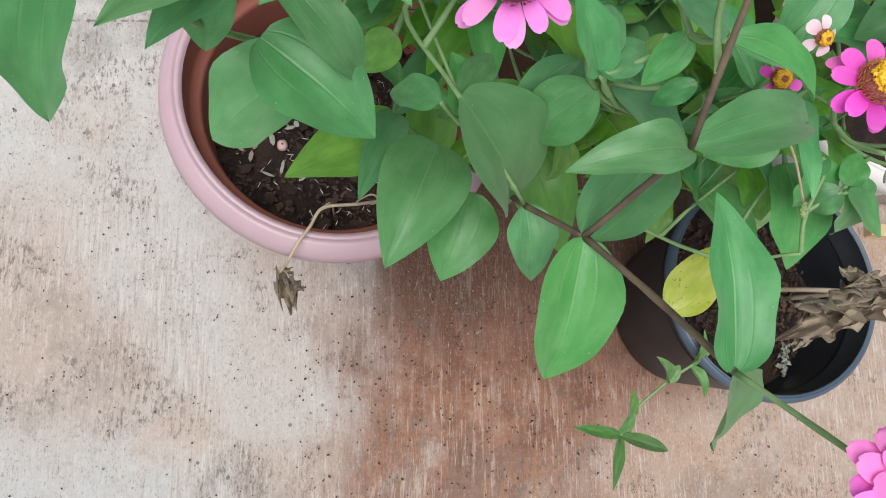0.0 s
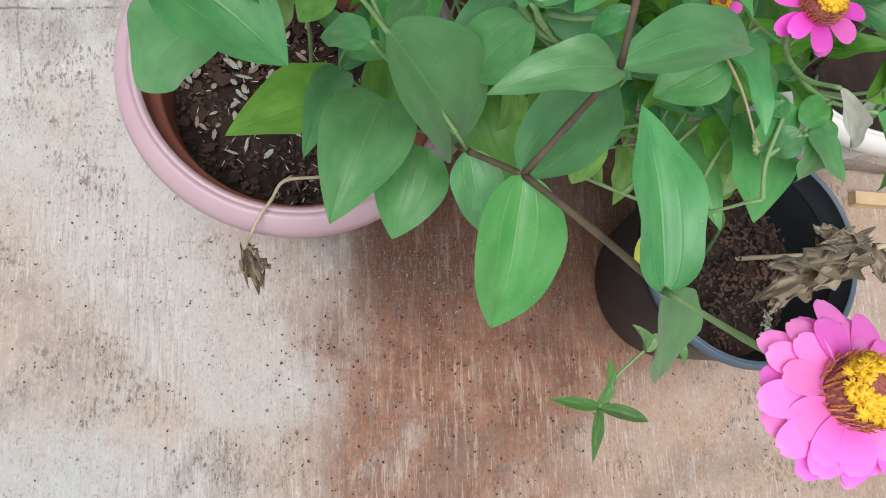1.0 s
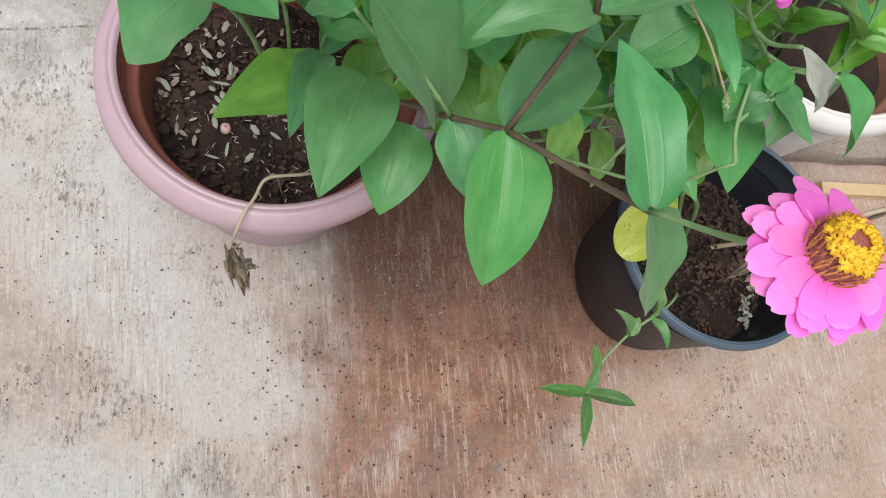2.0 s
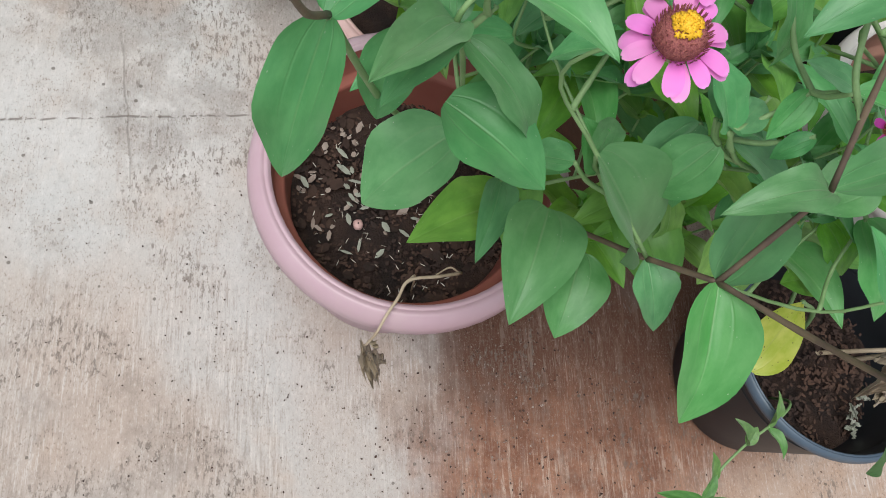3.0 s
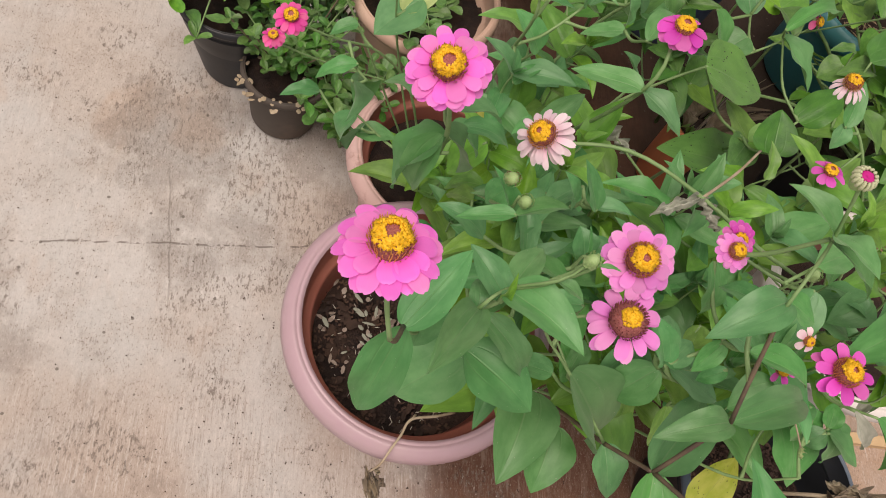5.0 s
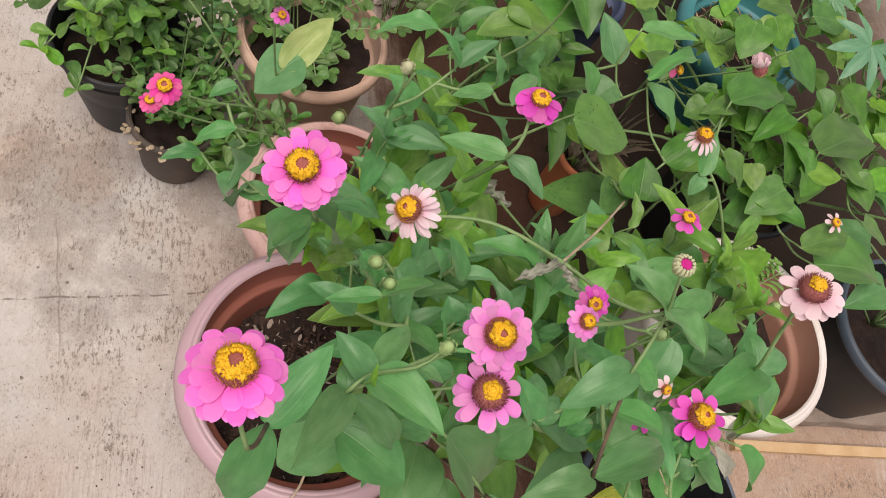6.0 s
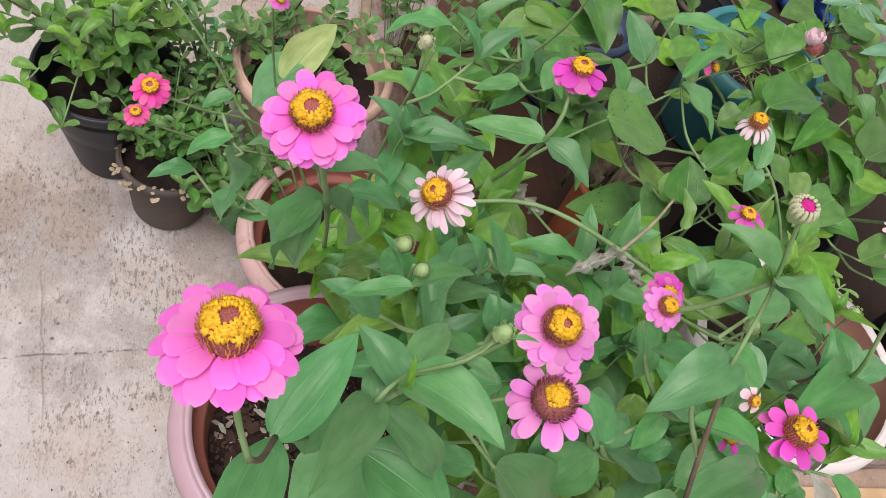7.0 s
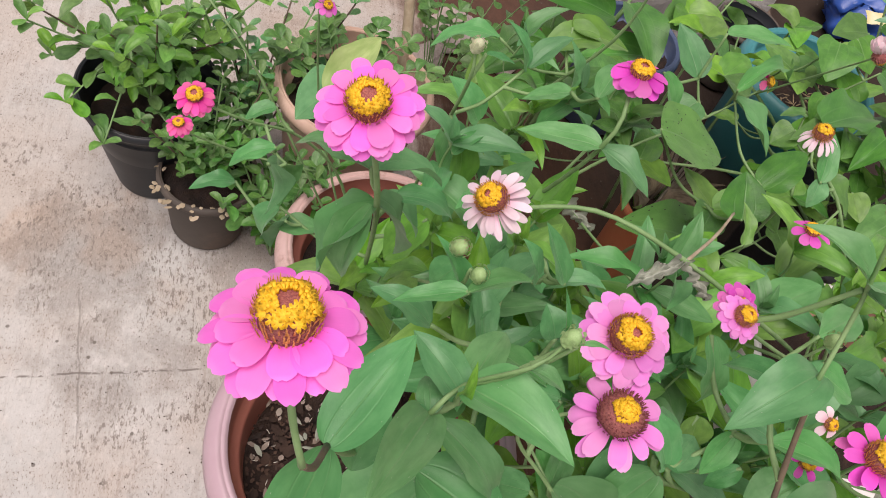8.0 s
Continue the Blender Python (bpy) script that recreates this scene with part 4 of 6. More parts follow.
pot("nursery_pot", (-0.09, 0.712, 0), 0.12, 0.066, 0.05, POT_DUSTY, POT_BLACK, "small dusty black plastic pot with dry litter", 0.007, rim_mat=POT_DUSTY, mould=False)
soil_bed((-0.093, 0.712, 0.105), 0.06, seed=8)

# ---- zinnia in the large pot ----
za = thing("zinnia_plant", (0.1, 0.31, 0.165), "tall zinnia with pink flowers leaning over its pot", "plant", "zinnias")
nA, nL, nM, nM2 = (-0.0172, 0.1483, 0.7031), (0.032, 0.175, 0.667), (0.043, 0.181, 0.684), (0.063, 0.178, 0.711)
n1, n2, nP, nR, nS = (0.184, 0.106, 0.564), (0.169, 0.132, 0.521), (0.121, 0.167, 0.578), (0.204, 0.128, 0.632), (0.204, 0.038, 0.65)
n9 = (0.034, 0.161, 0.632)
stem(za, ((0.09, 0.31, 0.165), (0.06, 0.26, 0.4), (0.01, 0.18, 0.6), nA), 0.0021, 0.00144)
stem(za, (nA, (-0.024, 0.135, 0.722), (-0.03, 0.129, 0.742)), 0.0013, 0.0012, STEM_PURPLE)
stem(za, ((-0.03, 0.129, 0.742), (-0.035, 0.137, 0.762), (-0.0395, 0.151, 0.789)), 0.0012, 0.00108)
stem(za, ((0.1, 0.31, 0.165), (0.09, 0.27, 0.4), (0.05, 0.2, 0.6), nL, nM, nM2, (0.078, 0.187, 0.715)), 0.00168, 0.00078)
stem(za, ((0.11, 0.3, 0.165), (0.15, 0.2, 0.4), n2), 0.0021, 0.0017, STEM_PURPLE, label="purple-brown stem")
stem(za, (n2, n1), 0.0017, 0.0016, STEM_PURPLE)
stem(za, (n1, nR), 0.0017, 0.0015, STEM_PURPLE)
stem(za, (nR, (0.2, 0.15, 0.668), (0.196, 0.175, 0.71)), 0.0015, 0.0013, STEM_PURPLE)
stem(za, ((0.196, 0.175, 0.71), (0.204, 0.195, 0.735), (0.204, 0.203, 0.749), (0.19, 0.21, 0.787)), 0.00114, 0.00096)
stem(za, (n2, nP, (0.09, 0.185, 0.62), (0.115, 0.18, 0.665)), 0.00126, 0.00096)
stem(za, (n1, (0.2, 0.072, 0.6), nS), 0.0017, 0.0015, STEM_PURPLE)
stem(za, (nS, (0.21, 0.018, 0.685), (0.2065, 0.002, 0.725)), 0.00114, 0.00102)
leaf(za, nA, (-0.0314, 0.1173, 0.647), 0.026, variant=1, name="drooping_leaf")
leaf(za, nA, (0.016, 0.1888, 0.7142), 0.0235, variant=0)
leaf(za, nL, (0.002, 0.134, 0.674), 0.02116, variant=1)
leaf(za, nM, (0.08, 0.143, 0.699), 0.0276, variant=2)
leaf(za, nL, (-0.005, 0.125, 0.705), 0.02208, variant=0)
leaf(za, n9, (0.079, 0.13, 0.617), 0.04048, variant=1)
leaf(za, (0.050, 0.177, 0.575), (0.008, 0.156, 0.53), 0.046, variant=1)
leaf(za, (0.118, 0.205, 0.42), (0.044, 0.162, 0.456), 0.046, LEAF_LOW, variant=1)
leaf(za, (0.132, 0.181, 0.47), (0.101, 0.106, 0.473), 0.05152, variant=2)
leaf(za, (0.155, 0.156, 0.46), (0.139, 0.104, 0.441), 0.04324, variant=1)
leaf(za, (0.016, 0.196, 0.630), (0.010, 0.173, 0.590), 0.02576, variant=1)
leaf(za, nP, (0.168, 0.136, 0.497), 0.05336, variant=2)
leaf(za, n2, (0.178, 0.095, 0.5), 0.0276, variant=1)
leaf(za, n1, (0.177, 0.04, 0.519), 0.0414, variant=2)
leaf(za, n1, (0.245, 0.168, 0.54), 0.03956, variant=1)
leaf(za, nR, (0.151, 0.116, 0.632), 0.02116, variant=3)
leaf(za, nR, (0.277, 0.152, 0.612), 0.02576, variant=2)
leaf(za, nS, (0.2, 0.103, 0.656), 0.02668, variant=1)
leaf(za, nS, (0.228, 0.01, 0.588), 0.02852, variant=0)
leaf(za, (0.204, 0.203, 0.749), (0.179, 0.229, 0.754), 0.016)
leaf(za, (0.204, 0.203, 0.749), (0.21, 0.173, 0.766), 0.0184)
leaf(za, (0.2, 0.18, 0.71), (0.152, 0.158, 0.7), 0.02484)
leaf(za, (0.2, 0.18, 0.71), (0.222, 0.172, 0.70), 0.02024)
flower(za, (-0.0395, 0.1515, 0.7922), (-0.06, 0.19, 1), 0.0459, PETAL, cone="ring", label="bright pink double flower head")
flower(za, (0.1266, 0.2089, 0.6799), (-0.15, -0.29, 1), 0.0465, PETAL_MAUVE, cone="high", label="mauve-pink double flower head")
flower(za, (0.1224, 0.1752, 0.6644), (-0.2, -0.1, 1), 0.0491, PETAL_MAUVE, rings=((10, 0.47, 3), (7, 0.5, 13)), width=0.175, cone="tall", label="ageing mauve flower head with a tall brown cone")
flower(za, (0.2077, 0.0008, 0.7292), (0.1, 0.1, 1), 0.0449, PETAL, cone="ring", label="bright pink double flower head")
bud(za, (0.078, 0.187, 0.72), (0.3, 0, 1), 0.009)
opening_bud(za, (0.1867, 0.2111, 0.7925), (-0.1, -0.1, 1), 0.0106, "ribbed bud with cream scales and pink petal tips")

stem(za, ((0.11, 0.3, 0.15), (0.17, 0.24, 0.38), (0.2, 0.2, 0.5), (0.22, 0.17, 0.56)), 0.00162, 0.0012)
stem(za, ((0.12, 0.3, 0.15), (0.25, 0.2, 0.33), (0.33, 0.13, 0.42), (0.36, 0.12, 0.48)), 0.0018, 0.00108)
stem(za, (nP, (0.1, 0.21, 0.59), (0.09, 0.24, 0.6)), 0.0009, 0.00072)
twig_leaf(za, (0.049, 0.242, 0.620), (0.016, 0.258, 0.630), 0.0185)
twig_leaf(za, (0.047, 0.181, 0.670), (0.024, 0.208, 0.680), 0.019)
twig_leaf(za, (0.048, 0.184, 0.670), (0.075, 0.220, 0.660), 0.018)
twig_leaf(za, (0.040, 0.176, 0.685), (0.041, 0.179, 0.710), 0.006, LEAF_LOW)
twig_leaf(za, (0.032, 0.175, 0.667), (0.032, 0.194, 0.665), 0.013)
twig_leaf(za, (0.039, 0.176, 0.655), (0.075, 0.149, 0.620), 0.0194)
twig_leaf(za, (0.063, 0.179, 0.708), (0.081, 0.172, 0.700), 0.008)
twig_leaf(za, (0.078, 0.187, 0.712), (0.072, 0.201, 0.735), 0.003)
twig_leaf(za, (0.082, 0.186, 0.715), (0.097, 0.185, 0.715), 0.003)
twig_leaf(za, (0.181, 0.172, 0.600), (0.159, 0.197, 0.630), 0.02107)
twig_leaf(za, (0.183, 0.172, 0.600), (0.204, 0.190, 0.600), 0.019)
twig_leaf(za, (0.215, 0.184, 0.620), (0.200, 0.168, 0.600), 0.016)
twig_leaf(za, (0.203, 0.233, 0.640), (0.211, 0.208, 0.600), 0.018)
twig_leaf(za, (0.202, 0.189, 0.680), (0.190, 0.207, 0.660), 0.017)
twig_leaf(za, (0.187, 0.175, 0.580), (0.166, 0.163, 0.540), 0.03238)
twig_leaf(za, (0.195, 0.178, 0.580), (0.249, 0.162, 0.550), 0.03073)
twig_leaf(za, (0.133, 0.171, 0.550), (0.120, 0.192, 0.570), 0.02429)
twig_leaf(za, (0.116, 0.201, 0.620), (0.091, 0.205, 0.600), 0.0185)
twig_leaf(za, (0.185, 0.192, 0.570), (0.160, 0.168, 0.530), 0.02999)
twig_leaf(za, (0.124, 0.170, 0.570), (0.142, 0.198, 0.560), 0.016)
twig_leaf(za, (0.175, 0.178, 0.600), (0.207, 0.174, 0.590), 0.019)
twig_leaf(za, (0.177, 0.178, 0.600), (0.189, 0.208, 0.600), 0.02107)
twig_leaf(za, (0.219, 0.172, 0.640), (0.270, 0.156, 0.625), 0.019)
twig_leaf(za, (0.220, 0.175, 0.640), (0.199, 0.188, 0.640), 0.0185)
twig_leaf(za, (0.228, 0.171, 0.600), (0.214, 0.168, 0.580), 0.012)
twig_leaf(za, (0.377, 0.189, 0.450), (0.394, 0.120, 0.420), 0.04692)
twig_leaf(za, (0.367, 0.198, 0.420), (0.390, 0.161, 0.400), 0.03404, LEAF_LOW)
twig_leaf(za, (0.334, 0.200, 0.350), (0.331, 0.157, 0.330), 0.02576, LEAF_LOW)
twig_leaf(za, (0.234, 0.214, 0.500), (0.223, 0.188, 0.450), 0.02263, LEAF_LOW)
twig_leaf(za, (0.201, 0.180, 0.500), (0.207, 0.161, 0.450), 0.0184, LEAF_LOW)
twig_leaf(za, (0.100, 0.225, 0.520), (0.084, 0.210, 0.500), 0.02263, LEAF_LOW)
twig_leaf(za, (0.116, 0.171, 0.560), (0.094, 0.183, 0.540), 0.0194)
twig_leaf(za, (0.367, 0.165, 0.500), (0.354, 0.190, 0.490), 0.01941)
twig_leaf(za, (0.378, 0.155, 0.500), (0.368, 0.149, 0.480), 0.02024)
twig_leaf(za, (0.382, 0.155, 0.500), (0.419, 0.132, 0.480), 0.02594)
twig_leaf(za, (0.382, 0.159, 0.500), (0.393, 0.181, 0.500), 0.0185)
twig_leaf(za, (0.325, 0.198, 0.400), (0.373, 0.176, 0.360), 0.02392, LEAF_LOW)
twig_leaf(za, (0.280, 0.189, 0.420), (0.278, 0.158, 0.380), 0.02576, LEAF_LOW)
twig_leaf(za, (0.237, 0.217, 0.560), (0.236, 0.204, 0.540), 0.0219, LEAF_LOW)
twig_leaf(za, (0.367, 0.259, 0.500), (0.344, 0.272, 0.500), 0.02024, LEAF_LOW)
twig_leaf(za, (0.352, 0.201, 0.500), (0.376, 0.179, 0.480), 0.0185)
twig_leaf(za, (0.077, 0.236, 0.500), (0.071, 0.226, 0.460), 0.02107, LEAF_LOW)
twig_leaf(za, (0.196, 0.209, 0.520), (0.201, 0.172, 0.500), 0.03643)
twig_leaf(za, (0.102, 0.282, 0.600), (0.131, 0.302, 0.600), 0.018)
twig_leaf(za, (0.136, 0.330, 0.560), (0.149, 0.306, 0.550), 0.02263)
twig_leaf(za, (0.075, 0.293, 0.600), (0.062, 0.288, 0.580), 0.02263)
twig_leaf(za, (0.143, 0.240, 0.620), (0.111, 0.249, 0.600), 0.017)
twig_leaf(za, (0.119, 0.237, 0.620), (0.113, 0.253, 0.630), 0.02024)
twig_leaf(za, (0.069, 0.321, 0.520), (0.052, 0.336, 0.500), 0.02107, LEAF_LOW)
thicket(za, 93, (0.15, 0.18, 0.34), (0.4, 0.38, 0.54), 0.072, (LEAF, LEAF_LOW, LEAF_LOW), seed=11)
thicket(za, 57, (0.06, 0.16, 0.46), (0.3, 0.34, 0.6), 0.056, (LEAF,), "narrow", 0.36, seed=18, lift=0.35)

# ---- zinnias behind ----
zb = thing("zinnia_plant", (0.12, 0.55, 0.15), "bushy zinnia with pink and faded flowers", "plant", "zinnias")
nB, nE, nD = (0.019, 0.303, 0.639), (0.173, 0.375, 0.624), (0.199, 0.279, 0.642)
stem(zb, ((0.1, 0.54, 0.15), (0.06, 0.42, 0.4), nB, (-0.003, 0.28, 0.735)), 0.00238, 0.00136)
stem(zb, ((0.14, 0.54, 0.15), (0.16, 0.43, 0.45), nE, (0.184, 0.402, 0.664)), 0.00204, 0.00129)
stem(zb, ((0.11, 0.53, 0.15), (0.08, 0.37, 0.45), (0.06, 0.26, 0.63), (0.057, 0.247, 0.67)), 0.00204, 0.000952)
stem(zb, ((0.13, 0.53, 0.15), (0.14, 0.4, 0.4), (0.13, 0.3, 0.6)), 0.00204, 0.000952)
stem(zb, ((0.12, 0.56, 0.15), (0.11, 0.5, 0.45), (0.095, 0.44, 0.6), (0.091, 0.438, 0.635)), 0.00204, 0.000952)
stem(zb, ((0.15, 0.56, 0.15), (0.22, 0.6, 0.4), (0.26, 0.57, 0.55), (0.264, 0.561, 0.65)), 0.00204, 0.00109)
stem(zb, ((0.15, 0.55, 0.15), (0.3, 0.55, 0.4), (0.4, 0.57, 0.47), (0.445, 0.58, 0.51)), 0.00204, 0.000952)
stem(zb, ((0.44, 0.58, 0.5), (0.44, 0.53, 0.58), (0.436, 0.494, 0.635)), 0.000952, 0.000816)
stem(zb, ((0.1, 0.55, 0.15), (0.05, 0.55, 0.33), (0.0, 0.53, 0.42), (-0.05, 0.5, 0.47), (-0.088, 0.486, 0.503)), 0.0017, 0.000952)
stem(zb, ((0.02, 0.54, 0.36), (-0.05, 0.53, 0.39), (-0.104, 0.51, 0.438)), 0.00122, 0.000884)
stem(zb, ((0.09, 0.56, 0.15), (0.02, 0.57, 0.4), (-0.008, 0.53, 0.61)), 0.0015, 0.000884)
stem(zb, ((0.08, 0.57, 0.16), (-0.04, 0.6, 0.42), (-0.11, 0.64, 0.5)), 0.0015, 0.000884)
flower(zb, (-0.0043, 0.2808, 0.7389), (-0.2, -0.27, 1), 0.0482, PETAL, cone="ring", label="bright pink double flower head")
flower(zb, (0.0879, 0.3141, 0.6367), (-0.8, -0.2, 1), 0.0443, PETAL_WHITE, rings=((12, 0.46, -8), (11, 0.5, 12), (9, 0.49, 32)), shape="strap", width=0.125, cone="high", label="faded pale pink flower head with ragged petals", gap=(0.14,))
flower(zb, (0.1846, 0.3993, 0.6692), (-0.07, 0.09, 1), 0.0379, PETAL_MAGENTA, rings=((8, 0.48, 10), (7, 0.5, 24)), width=0.3, label="small magenta flower head")
flower(zb, (-0.0892, 0.482, 0.5122), (-0.12, -0.24, 1), 0.0324, PETAL_HOT, rings=((12, 0.48, 8), (13, 0.5, 20)), width=0.2, label="small hot pink flower head")
flower(zb, (-0.1045, 0.5126, 0.4423), (-0.14, -0.01, 1), 0.0244, PETAL_HOT, rings=((12, 0.48, 8), (13, 0.5, 24)), width=0.2, label="small hot pink flower head")
flower(zb, (-0.01, 0.524, 0.62), (0.1, 0.1, 1), 0.037, PETAL_DULL, rings=((14, 0.46, 14), (14, 0.5, 32), (10, 0.48, 50)), width=0.17, cone="tall", label="dull crimson ageing flower head with drooping petals")
flower(zb, (0.0, 0.512, 0.59), (0.2, -0.3, 0.8), 0.018, PETAL, rings=((7, 0.5, 20),), width=0.3, label="small pink flower head")
flower(zb, (0.264, 0.561, 0.66), (0.0, -0.2, 1), 0.05, PETAL, label="bright pink double flower head")
flower(zb, (0.448, 0.584, 0.515), (0.4, -0.4, 0.6), 0.026, PETAL_HOT, rings=((4, 0.5, 20),), width=0.35, label="small magenta flower head losing petals", name="flower_head")
flower(zb, (-0.118, 0.649, 0.5), (0, -0.2, 1), 0.034, PETAL_HOT, rings=((12, 0.48, 8), (13, 0.5, 20)), width=0.2, label="small hot pink flower head")
flower(zb, (0.436, 0.494, 0.64), (0.3, -0.3, -0.6), 0.03, PETAL_PALE, rings=((10, 0.5, 55), (8, 0.5, 70)), shape="strap", width=0.16, cone="tall", label="withered drooping pale flower head")
bud(zb, (0.091, 0.438, 0.639), (0.2, 0, 1), 0.0105, PETAL_PALE, skin=SEPAL_PALE)
bud(zb, (0.06, 0.243, 0.672), (0, -0.2, 1), 0.009)
bud(zb, (0.051, 0.256, 0.675), (0.05, -0.5, 0.9), 0.01, PETAL_HOT)
bud(zb, (0.069, 0.493, 0.48), (0, -0.3, 1), 0.014, PETAL_HOT)
leaf(zb, nE, (0.124, 0.399, 0.607), 0.024, variant=0)
leaf(zb, nE, (0.205, 0.345, 0.615), 0.022, variant=1)
leaf(zb, nB, (-0.004, 0.304, 0.556), 0.036, variant=1)
twig_leaf(zb, (0.02, 0.57, 0.44), (0.07, 0.631, 0.461), 0.035, LEAF_PALE)
twig_leaf(zb, (0.037, 0.582, 0.45), (-0.007, 0.552, 0.42), 0.06)
twig_leaf(zb, (0.011, 0.294, 0.680), (0.051, 0.305, 0.660), 0.017)
twig_leaf(zb, (0.008, 0.295, 0.680), (-0.028, 0.321, 0.665), 0.017)
twig_leaf(zb, (0.016, 0.302, 0.640), (0.008, 0.297, 0.570), 0.0255)
twig_leaf(zb, (0.018, 0.304, 0.640), (0.042, 0.311, 0.580), 0.0273)
twig_leaf(zb, (0.035, 0.325, 0.620), (0.076, 0.325, 0.600), 0.017)
twig_leaf(zb, (0.032, 0.339, 0.600), (0.062, 0.337, 0.560), 0.0185)
twig_leaf(zb, (-0.018, 0.451, 0.480), (-0.018, 0.455, 0.420), 0.028)
twig_leaf(zb, (-0.033, 0.434, 0.500), (-0.028, 0.438, 0.430), 0.02)
twig_leaf(zb, (-0.018, 0.452, 0.420), (-0.029, 0.451, 0.370), 0.025)
twig_leaf(zb, (-0.013, 0.438, 0.420), (-0.021, 0.449, 0.360), 0.025)
twig_leaf(zb, (-0.017, 0.445, 0.400), (0.024, 0.445, 0.400), 0.022)
twig_leaf(zb, (-0.026, 0.475, 0.470), (-0.063, 0.468, 0.450), 0.017)
twig_leaf(zb, (-0.056, 0.475, 0.420), (-0.093, 0.464, 0.420), 0.017)
twig_leaf(zb, (-0.026, 0.537, 0.450), (-0.052, 0.527, 0.440), 0.017)
twig_leaf(zb, (0.070, 0.352, 0.560), (0.047, 0.343, 0.520), 0.0273, LEAF_LOW)
twig_leaf(zb, (0.084, 0.347, 0.500), (0.054, 0.352, 0.480), 0.022, LEAF_LOW)
twig_leaf(zb, (0.113, 0.469, 0.45), (0.105, 0.438, 0.43), 0.03, LEAF_YELLOW)
twig_leaf(zb, (0.133, 0.453, 0.450), (0.110, 0.482, 0.440), 0.022, LEAF_PALE)
twig_leaf(zb, (0.056, 0.237, 0.665), (0.096, 0.252, 0.655), 0.011)
twig_leaf(zb, (0.056, 0.237, 0.665), (0.022, 0.239, 0.650), 0.012)
twig_leaf(zb, (0.061, 0.249, 0.640), (0.042, 0.266, 0.670), 0.011)
twig_leaf(zb, (0.125, 0.266, 0.630), (0.107, 0.286, 0.660), 0.014)
twig_leaf(zb, (0.111, 0.272, 0.620), (0.097, 0.281, 0.650), 0.016)
twig_leaf(zb, (0.128, 0.273, 0.620), (0.157, 0.271, 0.620), 0.013)
twig_leaf(zb, (0.102, 0.291, 0.600), (0.077, 0.252, 0.600), 0.0202)
twig_leaf(zb, (0.164, 0.585, 0.520), (0.104, 0.588, 0.500), 0.0264)
twig_leaf(zb, (0.161, 0.505, 0.560), (0.137, 0.515, 0.600), 0.017)
twig_leaf(zb, (0.166, 0.509, 0.560), (0.201, 0.530, 0.580), 0.019)
twig_leaf(zb, (0.200, 0.493, 0.560), (0.186, 0.503, 0.600), 0.014)
twig_leaf(zb, (0.253, 0.638, 0.500), (0.332, 0.652, 0.470), 0.0475, LEAF_LOW)
twig_leaf(zb, (0.281, 0.628, 0.500), (0.222, 0.622, 0.480), 0.044, LEAF_LOW)
twig_leaf(zb, (0.132, 0.482, 0.520), (0.102, 0.499, 0.550), 0.0282)
twig_leaf(zb, (0.100, 0.441, 0.630), (0.125, 0.446, 0.620), 0.006)
twig_leaf(zb, (0.193, 0.477, 0.570), (0.160, 0.484, 0.550), 0.02)
twig_leaf(zb, (0.097, 0.420, 0.550), (0.120, 0.428, 0.570), 0.012)
twig_leaf(zb, (0.105, 0.437, 0.550), (0.112, 0.421, 0.500), 0.0246, LEAF_LOW)
twig_leaf(zb, (0.196, 0.444, 0.600), (0.223, 0.480, 0.600), 0.019)
twig_leaf(zb, (0.379, 0.591, 0.500), (0.363, 0.646, 0.520), 0.037)
twig_leaf(zb, (0.385, 0.602, 0.550), (0.456, 0.599, 0.550), 0.0229)
twig_leaf(zb, (0.402, 0.561, 0.520), (0.498, 0.616, 0.500), 0.0194)
twig_leaf(zb, (0.387, 0.580, 0.480), (0.361, 0.564, 0.460), 0.04)
twig_leaf(zb, (0.325, 0.570, 0.520), (0.346, 0.545, 0.480), 0.0282)
twig_leaf(zb, (0.201, 0.429, 0.560), (0.175, 0.430, 0.600), 0.017)
thicket(zb, 100, (0.05, 0.38, 0.24), (0.34, 0.6, 0.47), 0.062, (LEAF, LEAF_LOW, LEAF_LOW), seed=12, keep=lambda x, y, z: (x < 0.22 or z < 0.3) and (x > 0.13 or y < 0.53))
thicket(zb, 93, (0.06, 0.25, 0.38), (0.3, 0.45, 0.585), 0.058, (LEAF, LEAF_LOW, LEAF_LOW), seed=13, keep=lambda x, y, z: x < 0.2 or y < 0.33)
thicket(zb, 50, (0.05, 0.44, 0.44), (0.3, 0.6, 0.54), 0.05, (LEAF, LEAF_LOW), seed=17, keep=lambda x, y, z: x < 0.22 and (x > 0.13 or y < 0.53))
thicket(zb, 36, (0.24, 0.6, 0.26), (0.44, 0.84, 0.42), 0.065, (LEAF_BEAN, LEAF_BEAN, LEAF), seed=14)

# ---- the white pot's plant ----
zw = thing("zinnia_plant", (0.62, 0.34, 0.24), "sprawling zinnia with faded and magenta flowers in a white pot", "plant", "zinnias")
nJ, nF = (0.382, 0.213, 0.6), (0.405, 0.434, 0.57)
stem(zw, ((0.6, 0.34, 0.24), (0.42, 0.3, 0.46), (0.26, 0.262, 0.61), nD, (0.14, 0.3, 0.655), (0.09, 0.315, 0.628)), 0.00184, 0.00129)
stem(zw, (nD, (0.26, 0.33, 0.6), (0.321, 0.386, 0.553)), 0.00116, 0.00109, STEM_DRY, label="dry straw-coloured stem")
stem(zw, ((0.6, 0.33, 0.24), (0.48, 0.26, 0.45), nJ, (0.362, 0.224, 0.66), (0.347, 0.235, 0.708)), 0.00184, 0.00136)
